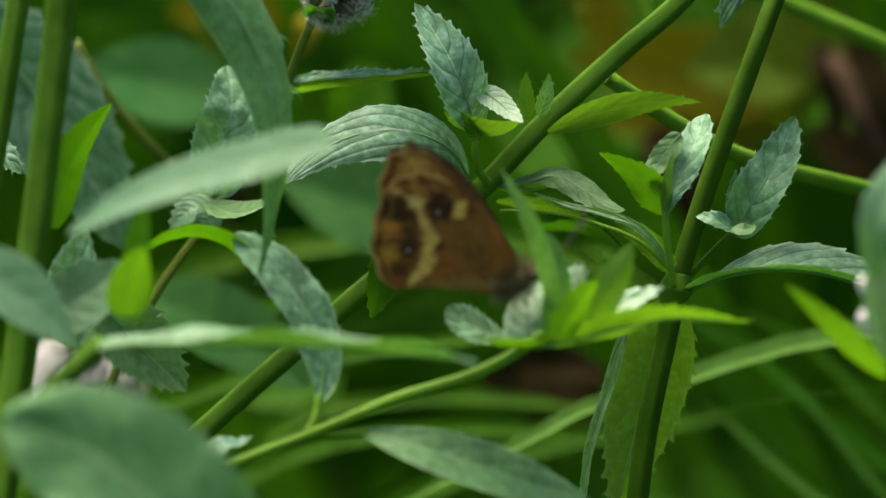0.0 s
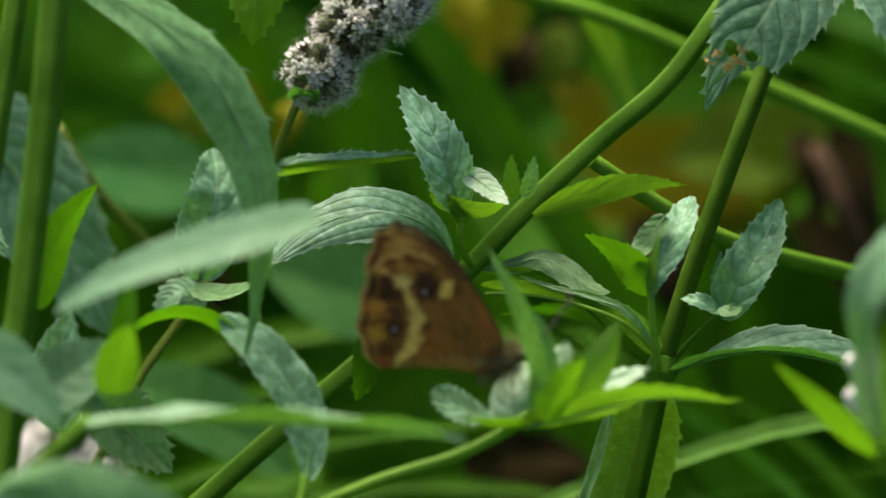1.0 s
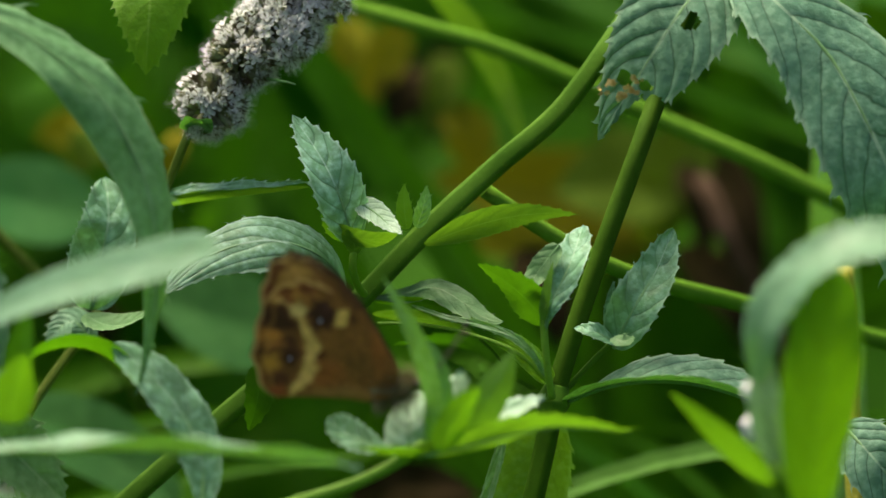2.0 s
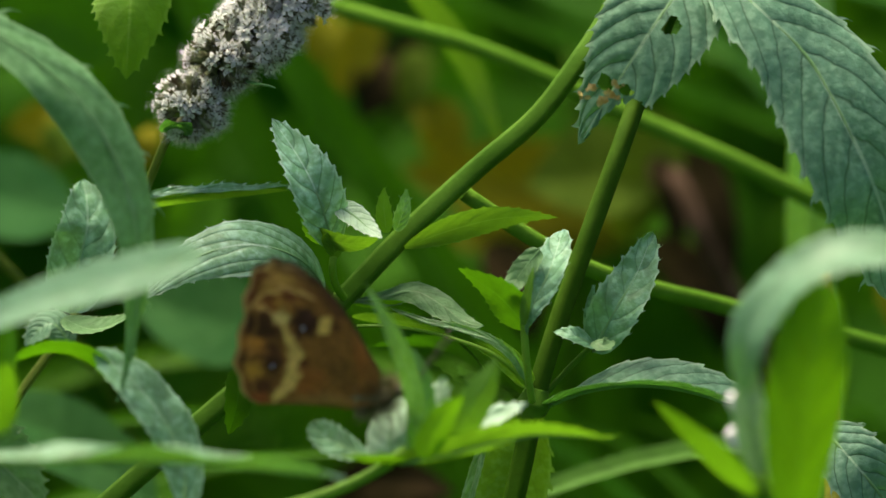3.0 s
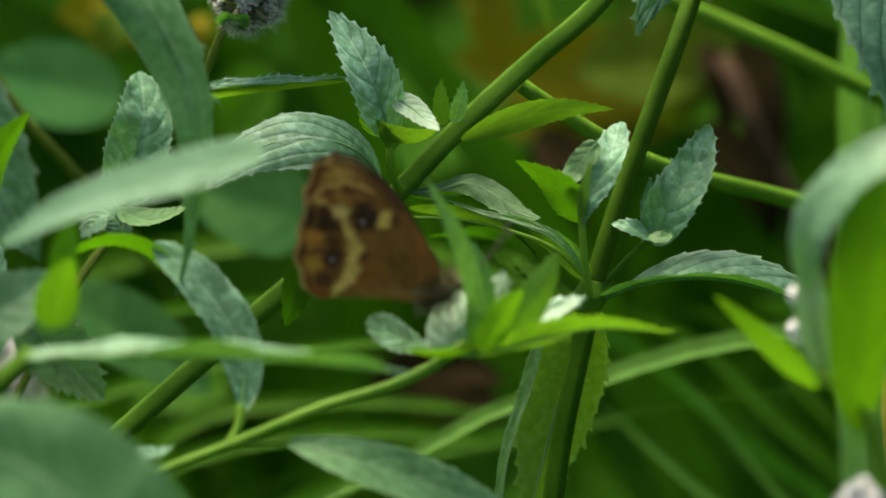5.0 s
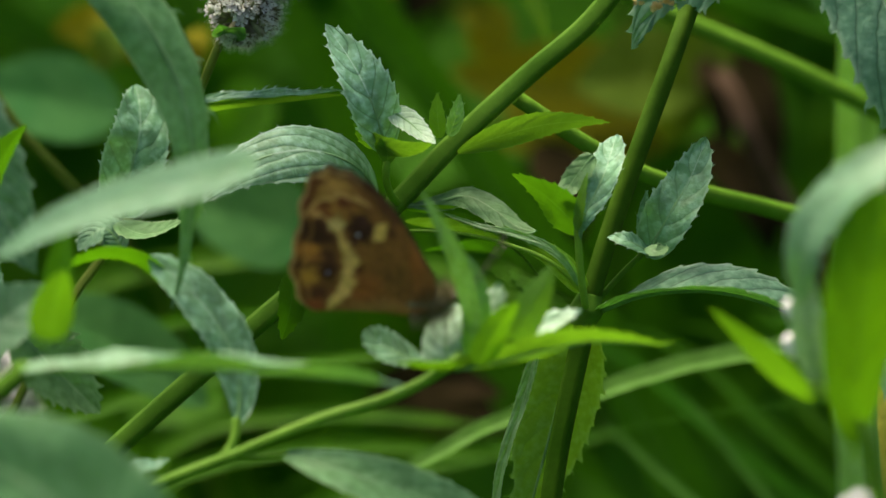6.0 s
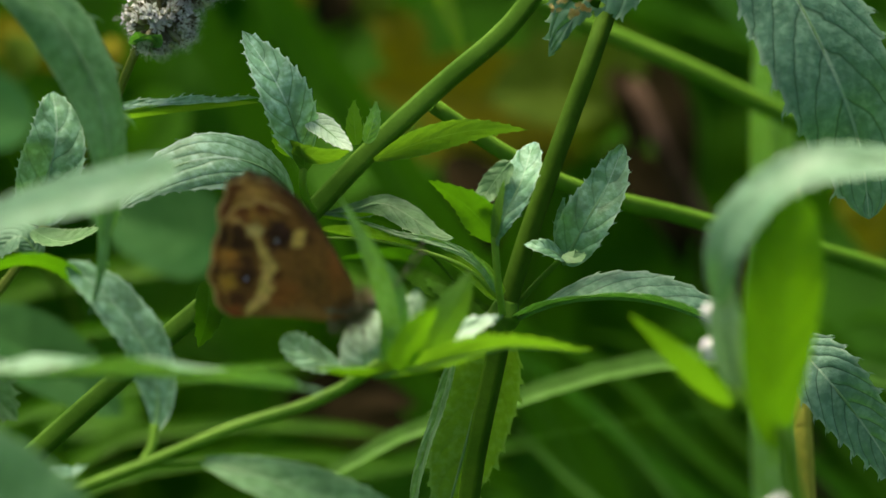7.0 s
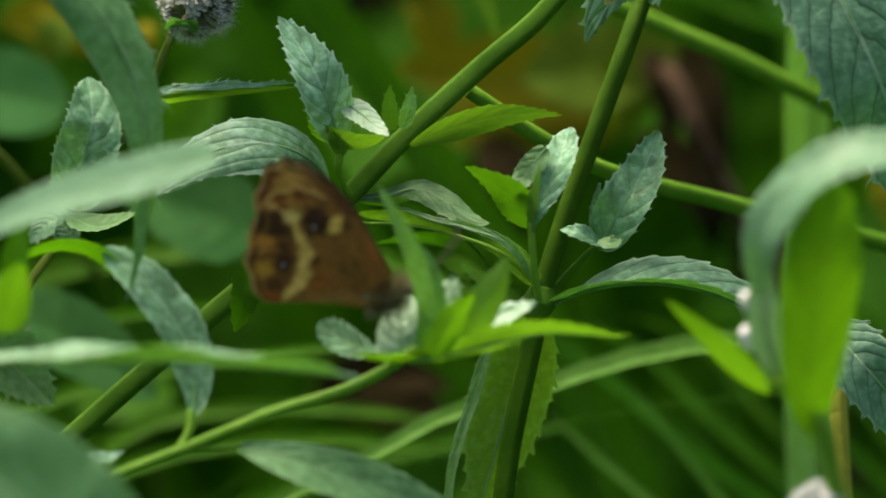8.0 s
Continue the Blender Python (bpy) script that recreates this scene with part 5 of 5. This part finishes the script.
for i in range(50000):
    a, r = rnd.uniform(0, 6.28), 6.5 * rnd.random() ** 0.75
    x, y = math.cos(a) * r, math.sin(a) * r
    h = rnd.uniform(0.07, 0.24) * (0.6 + 0.8 * (0.5 + noise.noise(Vector((x * 1.5, y * 1.5, 8)))))
    b, w = rnd.uniform(0, 6.28), rnd.uniform(0.003, 0.009)
    side, tip = Vector((math.cos(b), math.sin(b), 0)) * w, Vector((math.sin(b), -math.cos(b), 0)) * h * rnd.uniform(0.2, 0.9)
    p = Vector((x, y, -0.02))
    v = [bm.verts.new(q) for q in (p - side, p + side, p + side * 0.7 + tip * 0.35 + Vector((0, 0, h * 0.7)), p - side * 0.7 + tip * 0.35 + Vector((0, 0, h * 0.7)), p + tip + Vector((0, 0, h)))]
    bm.faces.new(v[:4]).material_index = i % 2
    bm.faces.new((v[3], v[2], v[4])).material_index = i % 2
tagged(part("meadow_grass", bm, [GRASS, DEEP]), "short green meadow grass covering the soil", "grass", kind="stuff")
rnd = random.Random(7)
bm = bmesh.new()
for i in range(400):
    p = Vector((rnd.gauss(0, 0.5), 0.2 + rnd.gauss(0, 0.5), rnd.uniform(0.0, 0.02)))
    a, s = rnd.uniform(0, 6.28), rnd.uniform(0.03, 0.07)
    d = Vector((math.cos(a), math.sin(a), rnd.uniform(-0.1, 0.3)))
    blade(bm, [p, p + d * s * 0.5 + Vector((0, 0, s * 0.1)), p + d * s], s * rnd.uniform(0.3, 0.5), (rnd.gauss(0, 0.3), rnd.gauss(0, 0.3), 1), teeth=3, tooth=0, quilt=0, cols=2, fold=10, slot=i % 2)
tagged(part("leaf_litter", bm, [LITTER_AND_SHADE, STEM_BROWN]), "brown dead leaves lying on the soil", "leaf litter", kind="stuff")

# ---- butterfly ----
HINGE = Vector((-0.0080, -0.0303, 0.4381))
butterfly = thing("butterfly", HINGE, "brown butterfly with closed wings, cream bands and white-dotted eyespots", "butterfly")
RIM = [(-0.2, 0.8), (0.0, 2.6), (-1.6, 6.0), (-3.3, 9.0), (-5.4, 12.0), (-8.1, 14.6), (-10.9, 16.2), (-12.8, 16.5), (-14.6, 15.4), (-15.6, 12.5), (-16.1, 8.8), (-16.9, 5.2), (-16.4, 2.5), (-14.9, -0.2), (-11.1, -0.4), (-5.6, -0.8), (-2.6, -1.1), (-0.2, -0.3)]


def dab(x, y, cx, cy, rx, ry, soft=0.35):
    d = math.hypot((x - cx) / rx, (y - cy) / ry)
    return min(max((1 + soft - d) / (2 * soft), 0), 1)


def stripe(x, y, line, width, soft=0.5):
    """1 on a smooth line through the points of line, 0 off it."""
    best = 9.0
    for (x0, y0), (x1, y1) in zip(line, line[1:]):
        ux, uy = x1 - x0, y1 - y0
        f = min(max(((x - x0) * ux + (y - y0) * uy) / (ux * ux + uy * uy), 0), 1)
        best = min(best, math.hypot(x - x0 - ux * f, y - y0 - uy * f))
    return min(max((width * (1 + soft) - best) / (2 * soft * width), 0), 1)


ARC = [(-15.0, 10.9), (-14.1, 12.2), (-12.8, 13.1), (-10.9, 13.4), (-9.1, 13.0), (-7.8, 12.1)]
ARC_IN = [(-14.4, 11.4), (-13.2, 10.8), (-12.1, 10.5), (-11.0, 10.1)]
ARC_TOP = [(-14.3, 13.5), (-12.4, 13.9), (-11.0, 15.2), (-9.6, 14.6)]
BAND = [(-11.2, 8.9, 0.38), (-10.9, 8.1, 0.48), (-10.4, 7.3, 0.62), (-10.0, 6.4, 0.82), (-9.7, 5.5, 0.98), (-9.9, 4.8, 0.82), (-10.3, 4.0, 0.66), (-10.0, 3.2, 0.92), (-10.4, 2.5, 0.85), (-10.7, 1.7, 0.85), (-11.5, 1.0, 0.72), (-12.1, 0.4, 0.50)]


def wing_tint(x, y, edge):
    """Scale pattern of the underside, in millimetres from the hinge."""
    wob = Vector((x * 1.1, y * 1.1, 2.0))
    dx, dy = noise.noise(wob) * 0.55, noise.noise(wob + Vector((5, 9, 1))) * 0.55
    x0, y0 = x, y
    x, y = x + dx, y + dy
    col = Vector((0.19, 0.098, 0.032))

    def lay(c, k):
        nonlocal col
        col = col.lerp(Vector(c), min(max(k, 0), 1))
    # mottled brown disc, warmer towards the base
    lay((0.26, 0.135, 0.045), (0.5 + noise.noise(Vector((x * 0.8, y * 0.8, 7)))) * 0.6)
    lay((0.11, 0.055, 0.022), max(0, noise.noise(Vector((x * 1.6, y * 1.6, 3)))) * 0.9)
    lay((0.27, 0.105, 0.030), dab(x, y, -8.4, 2.4, 1.9, 1.5, 0.6) * 0.8)
    lay((0.34, 0.12, 0.035), dab(x, y, -2.2, 5.2, 0.7, 2.2, 0.7) * 0.5)
    lay((0.12, 0.075, 0.025), dab(x, y, -4.2, 3.2, 1.6, 1.4, 0.8) * 0.5)
    lay((0.25, 0.17, 0.075), dab(x, y, -6.5, -0.2, 4.5, 0.8, 0.7) * 0.7)
    # the apex: tan, with rows of red-brown cells along the margin
    lay((0.40, 0.25, 0.10), dab(x, y, -11.9, 14.7, 2.3, 1.3, 0.6) * 0.8)
    lay((0.42, 0.22, 0.075), dab(x, y, -12.2, 11.9, 2.3, 0.9, 0.5) * 0.6)
    for cx, cy, rx, ry in ((-14.0, 15.0, 1.1, 0.55), (-14.4, 13.9, 1.0, 0.5), (-15.0, 12.7, 0.9, 0.5), (-14.7, 11.6, 0.8, 0.45), (-13.0, 12.2, 0.9, 0.55), (-10.4, 12.5, 1.2, 0.5), (-12.7, 11.2, 0.8, 0.35)):
        lay((0.17, 0.055, 0.026), dab(x, y, cx, cy, rx, ry, 0.4) * 0.9)
    lay((0.46, 0.32, 0.18), stripe(x, y, ARC, 0.20, 0.8) * 0.85)
    lay((0.46, 0.32, 0.18), stripe(x, y, ARC_IN, 0.16, 0.8) * 0.7)
    lay((0.32, 0.20, 0.09), stripe(x, y, ARC_TOP, 0.15, 0.8) * 0.6)
    # dark bands inside the margin
    lay((0.085, 0.038, 0.024), dab(x, y, -14.1, 9.5, 1.9, 1.05, 0.3))
    lay((0.075, 0.033, 0.021), dab(x, y, -13.6, 8.4, 2.4, 0.85, 0.3))
    lay((0.095, 0.042, 0.023), dab(x, y, -12.4, 5.2, 1.15, 2.3, 0.4) * 0.95)
    lay((0.48, 0.22, 0.05), dab(x, y, -14.8, 6.9, 1.4, 0.6, 0.5) * 0.6)
    lay((0.30, 0.14, 0.045), dab(x, y, -14.4, 5.9, 1.2, 0.35, 0.6) * 0.8)
    lay((0.46, 0.27, 0.055), dab(x, y, -14.7, 3.7, 1.05, 1.1, 0.5) * 0.6)
    lay((0.09, 0.037, 0.02), stripe(x, y, [(-16.5, 5.1), (-15.0, 5.0), (-13.6, 5.2)], 0.22, 0.7) * 0.85)
    lay((0.09, 0.035, 0.02), dab(x, y, -13.6, 1.7, 1.3, 0.9, 0.5) * 0.85)
    lay((0.36, 0.085, 0.045), dab(x, y, -14.0, 0.2, 1.0, 0.7, 0.5) * 0.9)
    # the cream band, in dabs from costa to inner margin, with a jagged inner side
    jag = 0.55 * noise.noise(Vector((x0 * 1.9, y0 * 1.9, 11)))
    for cx, cy, r in BAND:
        lay((0.42, 0.315, 0.15), dab(x0 + dx * 0.3 + jag, y0 + dy * 0.3 + jag * 0.6, cx, cy, r, 0.62, 0.28))
    lay((0.40, 0.34, 0.20), dab(x, y, -11.2, 9.9, 0.95, 0.75, 0.35))
    lay((0.13, 0.05, 0.02), dab(x, y, -8.7, 4.3, 0.55, 0.5, 0.3))
    # the upper eyespot and the cream square beside it
    lay((0.065, 0.028, 0.021), dab(x, y, -8.6, 9.4, 1.55, 1.85, 0.25))
    # a purple-brown gleam painted into the eyespot's colour
    lay((0.13, 0.06, 0.075), dab(x, y, -8.3, 10.2, 0.6, 0.5, 0.8) * 0.5)
    lay((0.42, 0.315, 0.13), max(0, min(1, (0.85 - abs(x0 + 6.4 - 0.25 * (y0 - 9.0))) * 3)) * max(0, min(1, (1.2 - abs(y0 - 9.0)) * 3)))
    lay((0.11, 0.05, 0.022), dab(x, y, -5.1, 8.9, 0.45, 0.8, 0.5) * 0.9)
    # dark costa and pale fringe
    lay((0.085, 0.04, 0.024), stripe(x, y, [(-12.5, 16.8), (-9.8, 15.6), (-7.0, 13.3), (-4.6, 10.4)], 0.6, 0.8) * 0.75)
    lay((0.34, 0.20, 0.07), max(0, 1 - abs(edge - 0.905) / 0.02) * 0.4)
    lay((0.08, 0.033, 0.016), max(0, 1 - abs(edge - 0.94) / 0.016) * 0.6)
    lay((0.36, 0.27, 0.18), min(max((edge - 0.970) / 0.02, 0), 1) * 0.8)
    x, y = x0, y0
    lay((0.045, 0.02, 0.012), dab(x, y, -12.5, 4.3, 0.75, 0.85, 0.3) * 0.55)
    for cx, cy, r in ((-8.9, 8.7, 0.15), (-12.45, 4.2, 0.06)):
        lay((0.9, 0.88, 0.9), dab(x, y, cx, cy, r, r * 1.1, 0.35))
    ray = math.atan2(y, -x)
    lay((0.05, 0.022, 0.012), max(0, math.cos(ray * 22) - 0.9) * 1.6 * min(1, math.hypot(x, y) / 8))
    # deeper darks, warmer lights
    k = 1.40 * (col.y / 0.14) ** 0.4
    return Vector((min(col.x * k * 1.09, 0.9), min(col.y * k * 0.92, 0.9), col.z * k * 0.49))


def wing(name, offset, grow, turn, plain, parent, label=""):
    """A scalloped wing fanned out of the hinge, slightly bowed, with the veins raised."""
    bm = bmesh.new()
    tint = bm.verts.layers.float_color.new("tint")
    n, m = 150, 110
    rim = [Vector((p.x, 0, p.y)) for p in spline([(x, y, 0) for x, y in RIM], 10)]
    rows = []
    spin = Matrix.Rotation(radians(turn), 3, "Y")
    for i in range(n + 1):
        f = i / n * (len(rim) - 1)
        k = min(int(f), len(rim) - 2)
        e = rim[k].lerp(rim[k + 1], f - k)
        if 0.32 < i / n < 0.78:
            e = e * (1 + 0.012 * math.cos(i / n * 2 * math.pi * 15))
        row = []
        for j in range(m + 1):
            r = j / m
            p = e * r
            bow = 0.35 * math.sin(math.pi * min(r, 1)) * min(1, 2 * i / n + 0.15) + 0.06 * math.cos(i / n * math.pi * 22) * r
            q = spin @ Vector((p.x, 0, p.z)) * grow
            v = bm.verts.new(HINGE + Vector((q.x, offset - bow * (1 if offset <= 0 else -1), q.z)) * 0.001)
            c = Vector((0.085, 0.048, 0.022)) if plain else wing_tint(p.x, p.z, r if 0.3 < i / n < 0.8 else 0)
            v[tint] = (*c, 1)
            row.append(v)
        rows.append(row)
    for a, b in zip(rows, rows[1:]):
        for j in range(m):
            bm.faces.new((a[j], a[j + 1], b[j + 1], b[j]))
    bmesh.ops.remove_doubles(bm, verts=bm.verts, dist=1e-6)
    return part(name, bm, WING, parent, label)


wing("hindwing", -0.8, 1.0, 0, False, butterfly, "brown underside with a cream band and two white-dotted eyespots")
wing("forewing", -0.35, 1.0, 1.2, True, butterfly, "plain brown leading edge")
wing("forewing", 0.35, 1.0, 1.0, True, butterfly)
wing("hindwing", 0.8, 0.99, 0, False, butterfly)


def lumps(pts, radii, name, mat, sides=12, label=""):
    bm = bmesh.new()
    tube(bm, [HINGE + Vector(p) * 0.001 for p in pts], [r * 0.001 for r in radii], sides, 0, 6, 0, 0.15)
    return part(name, bm, mat, butterfly, label)


lumps([(-8, 0, 0.9), (-5, 0, 0.5), (-2.5, 0, 0.2), (-0.5, 0, 0.0)], [0.3, 0.9, 1.1, 0.9], "abdomen", FUR)
lumps([(-1.8, 0, -0.4), (-0.4, 0, 0.1), (0.8, 0, 0.5), (1.6, 0, 0.7)], [0.5, 1.2, 1.2, 0.6], "thorax", FUR)
rnd = random.Random(31)
bm = bmesh.new()
for k in range(1500):
    a, f = rnd.uniform(0, 6.28), rnd.random()
    o = Vector((-2.6 + 4.4 * f, 0.0, -0.5 + 1.2 * f)) 
    d = Vector((rnd.uniform(-0.5, 0.6), math.cos(a), math.sin(a))).normalized()
    p = HINGE + (o + d * 0.8) * 0.001
    w = d.cross(Vector((rnd.random(), rnd.random(), 0.2))).normalized() * 0.00005
    bm.faces.new((bm.verts.new(p - w), bm.verts.new(p + w), bm.verts.new(p + d * 0.001 * rnd.uniform(0.9, 2.9))))
part("fur", bm, FUR, butterfly, "long grey-brown hairs")
lumps([(1.4, 0, 0.7), (2.2, 0, 0.9), (2.9, 0, 0.9)], [0.4, 0.75, 0.3], "head", FUR)
for s in (-1, 1):
    bm = bmesh.new()
    bmesh.ops.create_uvsphere(bm, u_segments=12, v_segments=8, radius=0.00055, matrix=Matrix.Translation(HINGE + Vector((2.3, 0.5 * s, 1.0)) * 0.001))
    part("eye", bm, CHITIN, butterfly)
    lumps([(2.6, 0.3 * s, 1.3), (5.5, 1.2 * s, 4.0), (7.5, 2.0 * s, 6.8), (8.2, 2.2 * s, 7.8)], [0.10, 0.08, 0.09, 0.22], "antenna", CHITIN, 6)
    for k, x in enumerate((-0.6, 0.5, 1.5)):
        lumps([(x, 0.6 * s, -0.8), (x + 0.4, 1.6 * s, -1.8), (x + 0.3 + 0.5 * k, 1.8 * s, -3.2), (x + 0.9 + 0.5 * k, 1.9 * s, -4.6)], [0.07, 0.05, 0.03], "leg", CHITIN, 6)


def motions():
    """The butterfly sits still on its sprig."""
    o = HINGE
    walk(butterfly, [(0.0, pose(*o)), (8.0, pose(*o))])


motions()
